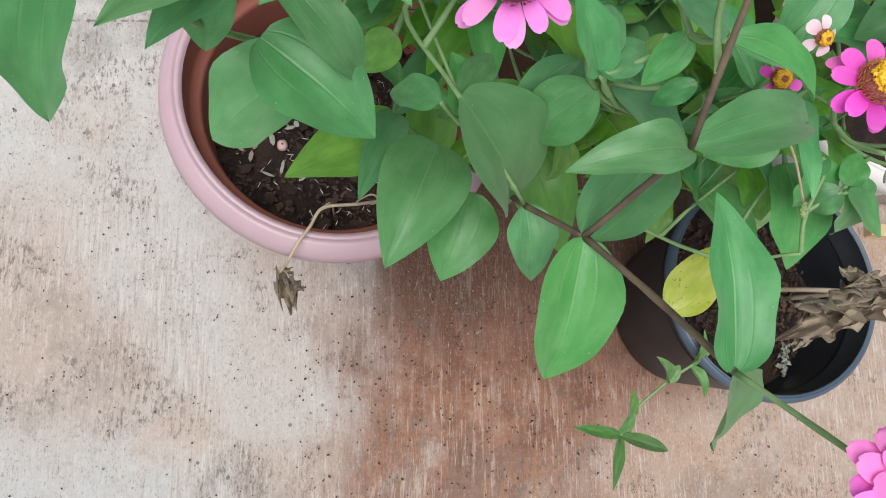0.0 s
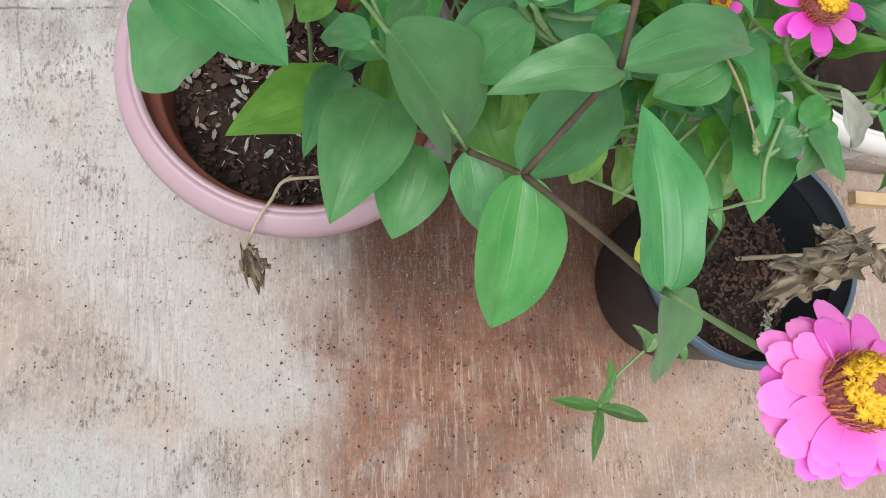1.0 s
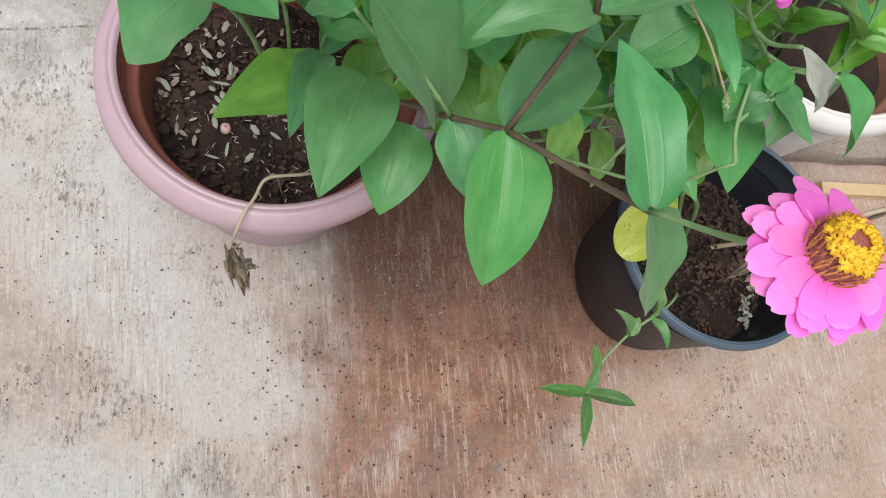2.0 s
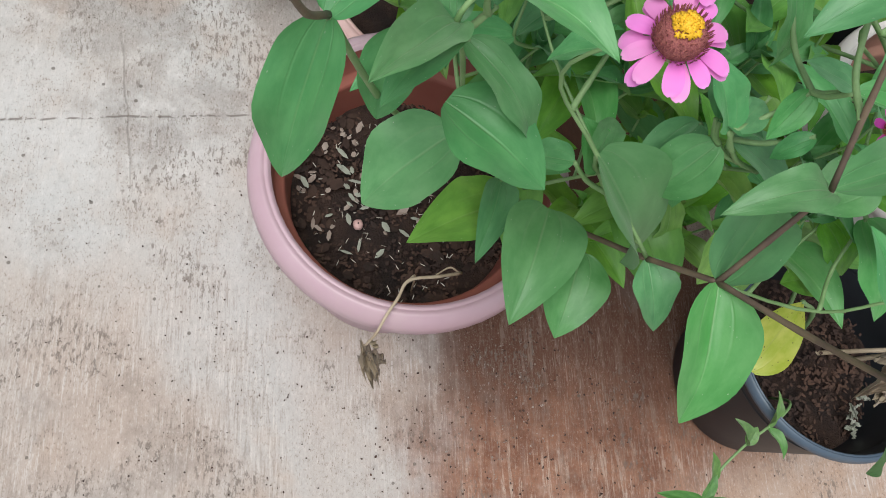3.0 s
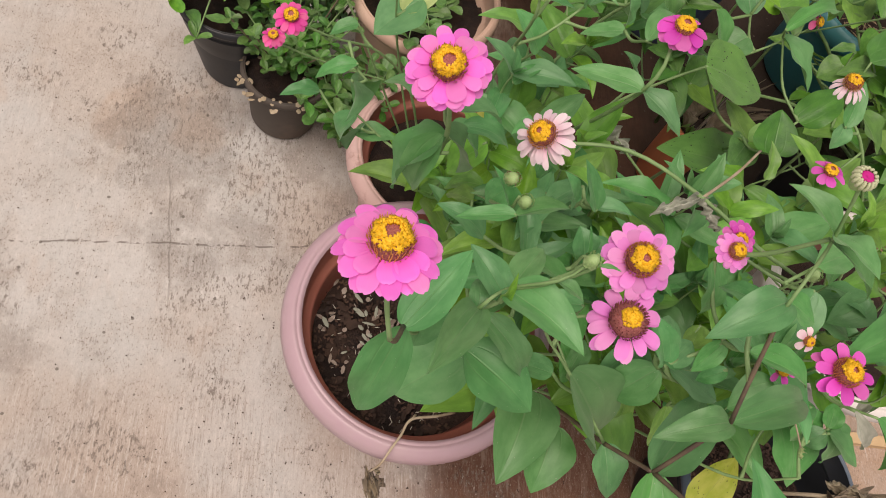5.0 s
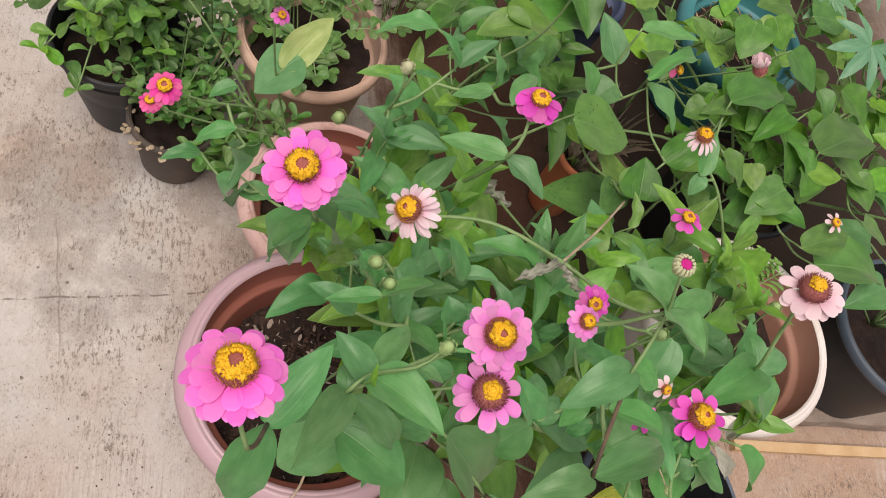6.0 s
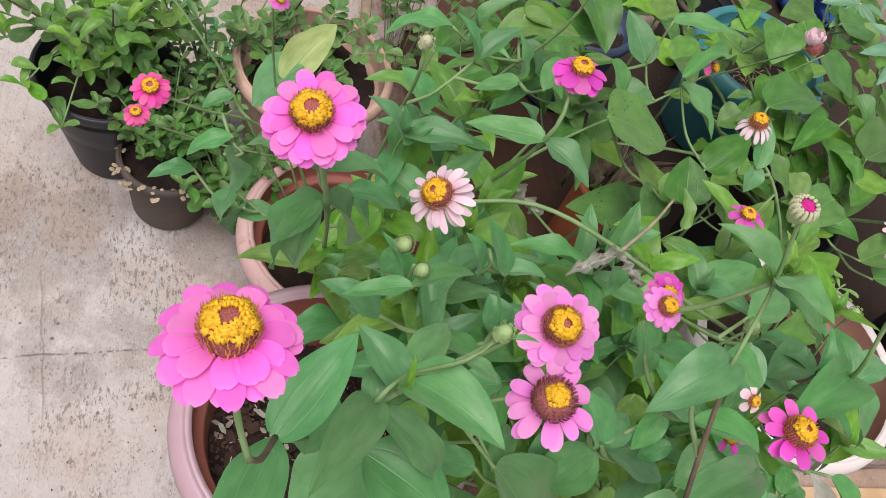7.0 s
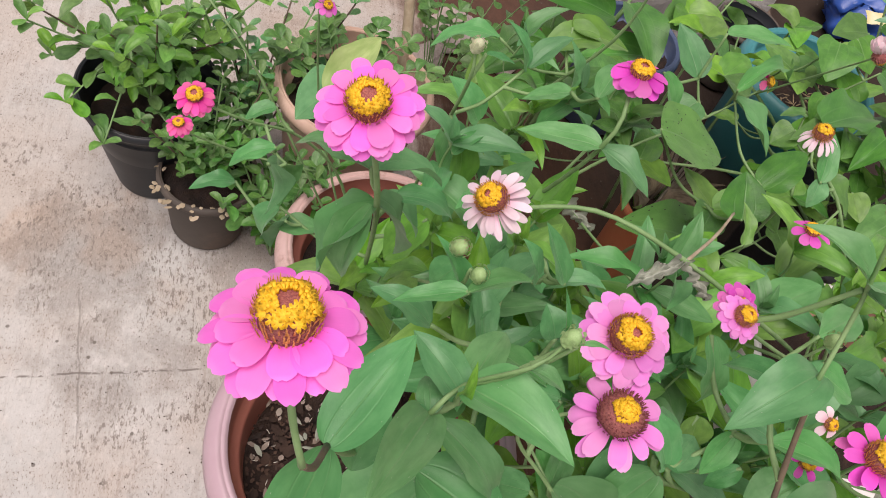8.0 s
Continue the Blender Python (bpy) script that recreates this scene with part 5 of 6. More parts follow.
stem(zw, ((0.61, 0.35, 0.24), (0.5, 0.38, 0.45), (0.44, 0.41, 0.54), nF, (0.392, 0.443, 0.588)), 0.00184, 0.00122)
stem(zw, ((0.6, 0.32, 0.24), (0.45, 0.22, 0.42), (0.33, 0.18, 0.56), (0.316, 0.176, 0.605)), 0.00204, 0.00109)
stem(zw, ((0.42, 0.3, 0.46), (0.3, 0.25, 0.58), (0.22, 0.237, 0.645), (0.208, 0.239, 0.655)), 0.0015, 0.00102)
stem(zw, ((0.35, 0.27, 0.52), (0.25, 0.22, 0.62), (0.246, 0.213, 0.672)), 0.00136, 0.000816)
stem(zw, ((0.5, 0.28, 0.43), (0.48, 0.29, 0.5), (0.476, 0.294, 0.535)), 0.00122, 0.000816)
stem(zw, ((0.44, 0.24, 0.43), (0.32, 0.2, 0.55), (0.288, 0.195, 0.605)), 0.00122, 0.000816)
stem(zw, ((0.262, 0.15, 0.61), (0.287, 0.143, 0.583), (0.309, 0.13, 0.556)), 0.0007, 0.0006, STEM_DRY, label="thin dry stalk")
leaf(zw, (0.309, 0.13, 0.557), (0.313, 0.124, 0.548), 0.006, LEAF_PALE, shape="crumpled", variant=1)
stem(zw, ((0.44, 0.41, 0.54), (0.4, 0.38, 0.53), (0.38, 0.369, 0.56)), 0.00109, 0.000816)
flower(zw, (0.3889, 0.4367, 0.5971), (-0.24, 0.08, 1), 0.0357, PETAL_WHITE, rings=((12, 0.5, 34),), shape="strap", width=0.13, cone="high", label="faded pale pink flower head with ragged petals")
stem(zw, ((0.22, 0.237, 0.645), (0.196, 0.222, 0.668), (0.179, 0.213, 0.693)), 0.0011, 0.0009)
flower(zw, (0.1786, 0.2128, 0.698), (0.05, -0.22, 1), 0.024, PETAL_MAUVE, cone="high", label="mauve-pink flower head turned aside")
flower(zw, (0.2083, 0.24, 0.6614), (-0.17, -0.53, 1), 0.0252, PETAL_MAGENTA, cone="full", label="magenta flower head")
flower(zw, (0.347, 0.235, 0.7147), (-0.37, 0.09, 1), 0.0459, PETAL_PALE, rings=((10, 0.47, -4), (8, 0.5, 10)), width=0.21, cone="tall", label="faded pale pink flower head with a brown cone")
flower(zw, (0.3109, 0.1717, 0.6114), (-0.05, -0.04, 1), 0.0463, PETAL_MAGENTA, rings=((8, 0.48, -14), (5, 0.5, 14)), width=0.21, cone="high", label="magenta flower head with sparse petals")
flower(zw, (0.263, 0.172, 0.61), (-0.1, -0.4, 0.8), 0.024, PETAL_MAGENTA, rings=((6, 0.5, -20),), cone="ring", label="small magenta flower head losing petals")
flower(zw, (0.287, 0.194, 0.611), (0.1, -0.5, 0.6), 0.02, PETAL_PALE, rings=((5, 0.5, 10),), width=0.3, cone="ring", label="small whitish flower head")
flower(zw, (0.3801, 0.3688, 0.5613), (-0.1, 0.13, 1), 0.0319, PETAL_MAGENTA, rings=((7, 0.5, 10),), width=0.3, label="small magenta flower head")
bud(zw, (0.476, 0.294, 0.539), (0, 0, 1), 0.011)
bud(zw, (0.246, 0.213, 0.678), (0, 0, 1), 0.009)
leaf(zw, nD, (0.215, 0.262, 0.628), 0.01, LEAF_GREY, shape="crumpled")
leaf(zw, nD, (0.165, 0.268, 0.63), 0.01, LEAF_GREY, shape="crumpled")
twig_leaf(zw, (0.399, 0.413, 0.570), (0.413, 0.450, 0.590), 0.019)
twig_leaf(zw, (0.400, 0.416, 0.570), (0.396, 0.401, 0.550), 0.02)
twig_leaf(zw, (0.314, 0.257, 0.600), (0.375, 0.287, 0.580), 0.0255)
twig_leaf(zw, (0.382, 0.213, 0.600), (0.381, 0.249, 0.605), 0.022)
twig_leaf(zw, (0.382, 0.213, 0.600), (0.418, 0.227, 0.600), 0.0229)
twig_leaf(zw, (0.386, 0.216, 0.600), (0.316, 0.182, 0.600), 0.034)
twig_leaf(zw, (0.390, 0.214, 0.590), (0.417, 0.178, 0.550), 0.029)
twig_leaf(zw, (0.474, 0.329, 0.500), (0.464, 0.292, 0.480), 0.0317, LEAF_LOW)
twig_leaf(zw, (0.432, 0.170, 0.500), (0.468, 0.135, 0.450), 0.0273)
twig_leaf(zw, (0.388, 0.166, 0.500), (0.399, 0.136, 0.460), 0.0299)
twig_leaf(zw, (0.367, 0.176, 0.500), (0.366, 0.151, 0.470), 0.0317)
twig_leaf(zw, (0.302, 0.176, 0.550), (0.269, 0.162, 0.530), 0.037)
twig_leaf(zw, (0.310, 0.237, 0.600), (0.290, 0.204, 0.570), 0.0317)
twig_leaf(zw, (0.405, 0.256, 0.550), (0.374, 0.241, 0.530), 0.0317)
twig_leaf(zw, (0.453, 0.223, 0.500), (0.467, 0.185, 0.450), 0.029)
twig_leaf(zw, (0.204, 0.203, 0.745), (0.249, 0.184, 0.715), 0.019)
twig_leaf(zw, (0.367, 0.162, 0.550), (0.402, 0.141, 0.508), 0.013, LEAF_GREY, "narrow", 35)
twig_leaf(zw, (0.481, 0.380, 0.500), (0.525, 0.420, 0.500), 0.015, LEAF_LOW)
twig_leaf(zw, (0.476, 0.373, 0.500), (0.514, 0.394, 0.500), 0.013, LEAF_LOW)
twig_leaf(zw, (0.2, 0.43, 0.5), (0.235, 0.41, 0.48), 0.013, LEAF_GREY, "crumpled")
twig_leaf(zw, (0.505, 0.215, 0.44), (0.495, 0.195, 0.4), 0.012, LEAF_GREY, "narrow", 40)
thicket(zw, 105, (0.26, 0.19, 0.34), (0.45, 0.4, 0.55), 0.058, (LEAF, LEAF_LOW, LEAF_LOW), seed=15, keep=lambda x, y, z: x > 0.32 or y < 0.33)
for k in range(7):
    a = 0.5 + k * 0.4
    q = (0.56 + 0.03 * math.cos(a), 0.36 + 0.03 * math.sin(a), 0.36)
    stem(zw, ((0.6, 0.35, 0.24), q, (q[0] + 0.03 * math.cos(a), q[1] + 0.03 * math.sin(a), 0.42)), 0.0014, 0.0008)
    for i in range(9):
        f = i / 9
        b = Vector((q[0] + 0.03 * math.cos(a) * f, q[1] + 0.03 * math.sin(a) * f, 0.36 + 0.06 * f))
        for sd in (1.3, -1.3):
            leaf(zw, b, b + Vector((math.cos(a + sd), math.sin(a + sd), 0.3)) * 0.02, 0.006, LEAF_LOW, 0, "spoon", name="leaflet")

# ---- beans ----
bn = thing("bean_plant", (0.8, 0.66, 0), "low bean plant with many heart-shaped leaves", "plant")
pot("nursery_pot", (0.8, 0.66, 0), 0.2, 0.11, 0.085, POT_BLACK, POT_BLACK, "black plastic nursery pot under bean leaves", 0.008, mould=False)
soil_bed((0.8, 0.66, 0.16), 0.098, seed=9)
for k in range(14):
    a = k * 0.449
    e = (0.78 + (0.18 + 0.12 * (k % 3)) * math.cos(a), 0.68 + (0.14 + 0.09 * (k % 2)) * math.sin(a), 0.34 + 0.03 * (k % 4))
    stem(bn, ((0.8, 0.66, 0.16), ((0.8 + e[0]) / 2, (0.66 + e[1]) / 2, 0.3), e), 0.003, 0.0016)
    for i in range(3):
        b = a + 2.1 * i - 0.4
        leaf(bn, e, (e[0] + 0.05 * math.cos(b), e[1] + 0.05 * math.sin(b), e[2] + 0.006), 0.038, (LEAF_BEAN, LEAF_LOW)[(k + i) % 2], 9 * i - 9, "heart")
for root, top in (((0.45, 0.56), (0.38, 0.46, 0.46)), ((0.62, 0.58), (0.58, 0.57, 0.36)), ((1.05, 0.72), (1.0, 0.74, 0.36)), ((0.72, 0.9), (0.7, 0.88, 0.36)), ((0.55, 0.8), (0.5, 0.78, 0.4)), ((1.0, 1.0), (0.95, 0.95, 0.36))):
    stem(bn, ((root[0], root[1], 0.0), ((root[0] + top[0]) / 2, root[1], 0.2), top), 0.003, 0.0016)
    for k in range(3):
        a = 2.1 * k + root[0] * 9
        leaf(bn, top, (top[0] + 0.05 * math.cos(a), top[1] + 0.05 * math.sin(a), top[2] + 0.004), 0.037, LEAF_LOW if k else LEAF_BEAN, 10 * k - 10, "heart")
twig_leaf(bn, (0.2956, 0.4882, 0.5306), (0.379, 0.494, 0.4956), 0.064, LEAF_BITTEN, shape="heart")
twig_leaf(bn, (0.4095, 0.4708, 0.3925), (0.3, 0.464, 0.4206), 0.062, LEAF_BITTEN, shape="heart")
twig_leaf(bn, (0.374, 0.421, 0.500), (0.379, 0.460, 0.520), 0.046, LEAF_BEAN, shape="heart")
twig_leaf(bn, (0.455, 0.503, 0.450), (0.509, 0.537, 0.470), 0.038, LEAF_BEAN, shape="heart")
twig_leaf(bn, (0.414, 0.570, 0.500), (0.467, 0.535, 0.460), 0.026)
twig_leaf(bn, (0.582, 0.612, 0.440), (0.690, 0.655, 0.420), 0.058, LEAF_BEAN, shape="heart")
twig_leaf(bn, (0.560, 0.618, 0.420), (0.537, 0.611, 0.400), 0.036, LEAF_BEAN, shape="heart")
twig_leaf(bn, (0.599, 0.619, 0.420), (0.548, 0.603, 0.420), 0.028, LEAF_BEAN, shape="heart")
twig_leaf(bn, (0.574, 0.635, 0.430), (0.547, 0.638, 0.420), 0.020, LEAF_BEAN, shape="heart")
twig_leaf(bn, (0.620, 0.627, 0.400), (0.652, 0.595, 0.400), 0.045, LEAF_BEAN, shape="heart")
twig_leaf(bn, (0.690, 0.623, 0.420), (0.636, 0.584, 0.400), 0.036, LEAF_BEAN, shape="heart")
twig_leaf(bn, (0.693, 0.609, 0.400), (0.690, 0.529, 0.380), 0.047, LEAF_BEAN, shape="heart")
twig_leaf(bn, (0.730, 0.560, 0.400), (0.725, 0.519, 0.360), 0.057, LEAF_BEAN, shape="heart")
twig_leaf(bn, (0.674, 0.601, 0.380), (0.673, 0.573, 0.360), 0.035, LEAF_BEAN, shape="heart")
twig_leaf(bn, (0.540, 0.526, 0.450), (0.579, 0.496, 0.420), 0.031, LEAF_BEAN, shape="heart")
twig_leaf(bn, (0.670, 0.516, 0.400), (0.613, 0.486, 0.380), 0.052, LEAF_BEAN, shape="heart")
twig_leaf(bn, (0.723, 0.565, 0.420), (0.843, 0.619, 0.400), 0.071, LEAF_BEAN, shape="heart")
twig_leaf(bn, (0.765, 0.582, 0.400), (0.840, 0.543, 0.380), 0.072, LEAF_BEAN, shape="heart")
twig_leaf(bn, (0.803, 0.553, 0.380), (0.850, 0.519, 0.360), 0.051, LEAF_BEAN, shape="heart")
twig_leaf(bn, (0.799, 0.676, 0.420), (0.843, 0.633, 0.400), 0.060, LEAF_BEAN, shape="heart")
twig_leaf(bn, (0.706, 0.713, 0.440), (0.745, 0.663, 0.420), 0.058, LEAF_BEAN, shape="heart")
twig_leaf(bn, (0.639, 0.733, 0.460), (0.614, 0.684, 0.440), 0.056, LEAF_BEAN, shape="heart")
twig_leaf(bn, (0.683, 0.759, 0.450), (0.702, 0.720, 0.430), 0.054, LEAF_BEAN, shape="heart")
twig_leaf(bn, (0.724, 0.628, 0.420), (0.747, 0.598, 0.400), 0.038, LEAF_BEAN, shape="heart")
twig_leaf(bn, (0.757, 0.670, 0.420), (0.773, 0.634, 0.400), 0.031, LEAF_BEAN, shape="heart")
twig_leaf(bn, (0.791, 0.805, 0.420), (0.854, 0.806, 0.420), 0.067, LEAF_BEAN, shape="heart")
twig_leaf(bn, (0.778, 0.841, 0.400), (0.713, 0.828, 0.400), 0.059, LEAF_BEAN, shape="heart")
twig_leaf(bn, (0.628, 0.678, 0.420), (0.609, 0.652, 0.400), 0.038, LEAF_BEAN, shape="heart")
twig_leaf(bn, (0.670, 0.431, 0.400), (0.751, 0.457, 0.400), 0.040, LEAF_BEAN, shape="heart")
twig_leaf(bn, (0.701, 0.419, 0.380), (0.829, 0.410, 0.360), 0.082, LEAF_BEAN, shape="heart")
twig_leaf(bn, (0.784, 0.472, 0.400), (0.836, 0.460, 0.380), 0.045, LEAF_BEAN, shape="heart")
thicket(bn, 115, (0.62, 0.5, 0.28), (1.05, 0.95, 0.41), 0.055, (LEAF_BEAN, LEAF_LOW, LEAF_LOW), "heart", 0.72, seed=26, rosette=False, keep=lambda x, y, z: ((x - 0.8) ** 2 + (y - 0.96) ** 2 > 0.03 or x > 0.9) and (y > 0.6 or x < 0.72))
thicket(bn, 60, (0.62, 0.56, 0.2), (1.2, 0.95, 0.36), 0.055, (LEAF_BEAN, LEAF_LOW), "heart", 0.72, seed=16, rosette=False, keep=lambda x, y, z: ((x - 0.87) ** 2 + (y - 0.97) ** 2 > 0.026 or z > 0.3) and (y > 0.6 or x < 0.72 or x > 1.0))


PALMATE = [mesh_of(palmate_blade(7, k), "palmate_blade", LEAF_LOBED) for k in range(3)]


def lobed_leaf(parent, at, radius, spin=0.0, tilt=(0.0, 0.0), k=0):
    """A palmate leaf on its stalk."""
    c = Vector(at)
    best = min(STEM_POINTS[parent.name], key=lambda q: (q - c).length)
    stem(parent, (best, (best + c) / 2 + Vector((0, 0, -0.02)), c), 0.0022, 0.0016)
    m = Matrix.Translation(c) @ Matrix.Rotation(radians(tilt[0]), 4, "X") @ Matrix.Rotation(radians(tilt[1]), 4, "Y") @ Matrix.Rotation(spin, 4, "Z") @ Matrix.Scale(radius, 4)
    child("lobed_leaf", PALMATE[k % 3], parent, m, "pale blue-green palmate leaf")


lobed_leaf(bn, (0.845, 0.738, 0.45), 0.072, -2.3, (18, 0), 0)
lobed_leaf(bn, (0.905, 0.9, 0.45), 0.075, -2.0, (12, 6), 1)
lobed_leaf(bn, (0.83, 0.84, 0.43), 0.06, -2.5, (20, -8), 2)
lobed_leaf(bn, (0.97, 0.78, 0.43), 0.07, -0.9, (10, 5), 2)

# ---- small pots by the open floor ----


def shrub(at, label, stems, height, spread, size, per, seed, mats, name="shrub", lean=(0, 0), aspect=0.5, low=0.45):
    r = random.Random(seed)
    p = thing(name, at, label, "plant")
    for k in range(stems):
        a = 2 * math.pi * (k + r.uniform(-0.3, 0.3)) / stems
        d = spread * r.uniform(0.25, 1.0)
        top = Vector(at) + Vector((d * math.cos(a) + lean[0], d * math.sin(a) + lean[1], height * r.uniform(low, 1.1)))
        mid = Vector(at) + Vector((d * 0.4 * math.cos(a), d * 0.4 * math.sin(a), height * 0.45))
        stem(p, (at, mid, top), 0.0018, 0.001, STEM_PURPLE if k % 3 == 0 else STEM_GREEN)
        line = smooth_line((at, mid, top), 10)
        for i in range(per):
            q = line[min(len(line) - 1, int((0.35 + 0.65 * i / per) * len(line)))]
            b = i * 2.4 + k
            s = size * r.uniform(0.7, 1.25)
            e = q + Vector((math.cos(b), math.sin(b), r.uniform(-0.1, 0.7))).normalized() * s
            leaf(p, q, e, s * aspect * r.uniform(0.85, 1.2), mats[r.randrange(len(mats))], r.uniform(-20, 20), "spoon")
        for b in (0.0, 2.1, 4.2):
            e = top + Vector((math.cos(b + k), math.sin(b + k), r.uniform(0.3, 0.9))).normalized() * size * 0.8
            leaf(p, top, e, size * 0.8 * aspect, mats[r.randrange(len(mats))], 0, "spoon")
    return p


shrub((-0.165, 0.80, 0.15), "sparse leafy shrub with pale green spoon-shaped leaves", 34, 0.19, 0.135, 0.03, 8, 21, (LEAF_SMALL, LEAF_LOW, LEAF_LOW, LEAF_SMALL), lean=(0.0, -0.01), aspect=0.46, low=0.12)
shrub((-0.093, 0.712, 0.105), "small bushy herb with tiny leaves and seed pods", 36, 0.13, 0.09, 0.019, 10, 22, (LEAF_SMALL, LEAF_SMALL, LEAF_BEAN), name="herb", lean=(0.0, 0.022), low=0.2)
litter("dry_pods", (-0.1, 0.695, 0.115), 0.06, 40, STEM_DRY, 0.005, "pale dry seed pods and orange bits round the rim", 31, 0.6, 0.25)
shrub((-0.04, 0.84, 0.0), "dark green bushy herb behind the small pots", 16, 0.3, 0.12, 0.024, 9, 23, (LEAF_SMALL, LEAF), name="herb")

shrub((0.0, 0.665, 0.0), "dark green bushy herb beside the pots", 20, 0.2, 0.085, 0.026, 9, 27, (LEAF_SMALL, LEAF_BEAN), name="herb")

# ---- the tan pot with a stake and feathery leaves ----
def leaflet_plant(at, count, spread, height, label):
    """A low plant of sprays, each with a few pairs of round leaflets and one at the tip."""
    p = thing("feathery_plant", at, label, "plant")
    at = Vector(at)
    for k in range(count):
        a = k * 2.4
        r = 0.03 + spread * ((k * 5) % 11) / 11
        base = at + Vector((0.02 * math.cos(a), 0.02 * math.sin(a), 0))
        top = at + Vector((r * math.cos(a), r * math.sin(a), height * (0.4 + 0.2 * (k % 5))))
        mid = (base + top) / 2 + Vector((0, 0, 0.025))
        stem(p, (base, mid, top), 0.0012, 0.0008)
        leaf(p, top, top + Vector((math.cos(a), math.sin(a), 0.3)) * 0.021, 0.015, LEAF_SMALL, 0, "spoon", name="leaflet")
        for i, q in enumerate(smooth_line((base, mid, top), 3)[3:]):
            for sd in (1.3, -1.3):
                b = a + sd + rng.uniform(-0.3, 0.3)
                leaf(p, q, q + Vector((math.cos(b), math.sin(b), rng.uniform(0.0, 0.5))) * rng.uniform(0.015, 0.022), 0.0145, LEAF_SMALL, rng.uniform(-25, 25), "spoon", name="leaflet")
    return p


leaflet_plant((0.075, 0.80, 0.19), 18, 0.075, 0.09, "low plant with sprays of small round leaflets in a tan pot")
leaflet_plant((0.27, 1.04, 0.0), 16, 0.08, 0.24, "low plant with sprays of small round leaflets on the ground")
stake = tagged(new("plant_stake", mesh_of(tube(((0.16, 0.856, 0.185), (0.158, 0.87, 0.23), (0.15, 0.905, 0.31), (0.13, 0.97, 0.46)), 0.008, 0.007, 9), "plant_stake", STEM_DRY)), "bare pale wooden stake stuck in a tan pot", "stake")

# ---- things at the back ----
pot("round_flowerpot", (0.885, 0.97, 0), 0.2, 0.13, 0.095, POT_TEAL, POT_TEAL, "teal plastic pot with a broad rim", 0.022)
soil_bed((0.885, 0.97, 0.16), 0.102, seed=10)
litter("straw_litter", (0.885, 0.97, 0.166), 0.095, 150, STRAW, 0.011, "dry straw and twigs on the soil", 33, 0.08)
pot("round_flowerpot", (0.57, 1.03, 0), 0.18, 0.09, 0.07, POT_NAVY, POT_NAVY, "navy plastic pot among leaves", 0.012)
soil_bed((0.57, 1.03, 0.15), 0.072, seed=11)
pot("nursery_pot", (0.87, 1.165, 0), 0.14, 0.066, 0.05, POT_DUSTY, POT_BLACK, "black pot with a dusty grey rim", 0.006, rim_mat=POT_DUSTY, mould=False)
soil_bed((0.87, 1.165, 0.08), 0.05, seed=12)
pot("nursery_pot", (1.03, 0.40, 0), 0.21, 0.125, 0.1, POT_BLACK, POT_BLACK, "large black plastic pot beside the white one", 0.01, rim_mat=POT_RIM, mould=False)
soil_bed((1.03, 0.40, 0.17), 0.112, seed=13)
pot("clay_pot", (0.535, 0.695, 0), 0.16, 0.049, 0.036, POT_CLAY, POT_CLAY, "small orange clay pot with dry grass", 0.008)
soil_bed((0.535, 0.695, 0.14), 0.039, seed=14)
grass = thing("dry_grass", (0.535, 0.695, 0.14), "tuft of half-dry grass in a clay pot", "plant")
for k in range(46):
    a = k * 2.4
    d = 0.02 + 0.05 * ((k * 7) % 10) / 10
    b = Vector((0.535 + 0.025 * math.cos(a), 0.695 + 0.025 * math.sin(a), 0.14))
    leaf(grass, b, b + Vector((d * math.cos(a), d * math.sin(a), 0.05 + 0.03 * (k % 3))), 0.004, LEAF_DRY if k % 3 else LEAF_LOW, 0, "narrow", name="blade")

daisy = thing("daisy_plant", (1.0, 0.42, 0.17), "low plant with broad leaves and one small pale daisy", "plant")
for k in range(9):
    a = k * 0.7
    stem(daisy, ((1.0, 0.42, 0.17), (1.0 + 0.05 * math.cos(a), 0.42 + 0.05 * math.sin(a), 0.28), (0.98 + 0.12 * math.cos(a), 0.45 + 0.1 * math.sin(a), 0.33)), 0.002, 0.0014)
    b = Vector((0.98 + 0.12 * math.cos(a), 0.45 + 0.1 * math.sin(a), 0.33))
    leaf(daisy, b, b + Vector((math.cos(a), math.sin(a), -0.1)) * 0.08, 0.055, LEAF, 0, "heart")
stem(daisy, ((1.0, 0.42, 0.17), (0.8, 0.46, 0.34), (0.706, 0.457, 0.42)), 0.0016, 0.0012)
flower(daisy, (0.706, 0.457, 0.426), (0, -0.2, 1), 0.03, PETAL_PALE, rings=((6, 0.5, 5),), width=0.2, label="small pale pink daisy")


def block(name, at, size, rz, mat, label, category, seed=0, lumps=0.01, cuts=7, kind=""):
    """A rough box with worn, uneven faces."""
    bm = bmesh.new()
    bmesh.ops.create_cube(bm, size=1.0)
    bmesh.ops.subdivide_edges(bm, edges=bm.edges[:], cuts=cuts, use_grid_fill=True)
    for v in bm.verts:
        v.co = Vector((v.co.x * size[0], v.co.y * size[1], (v.co.z + 0.5) * size[2]))
        if v.co.z > 0.002:
            v.co += noise.noise_vector(v.co * 22 + Vector((seed, seed, 0))) * lumps
    ob = new(name, mesh_of(bm, name, mat, False))
    ob.matrix_world = pose(*at, 0, 0, rz)
    return tagged(ob, label, category, kind=kind)


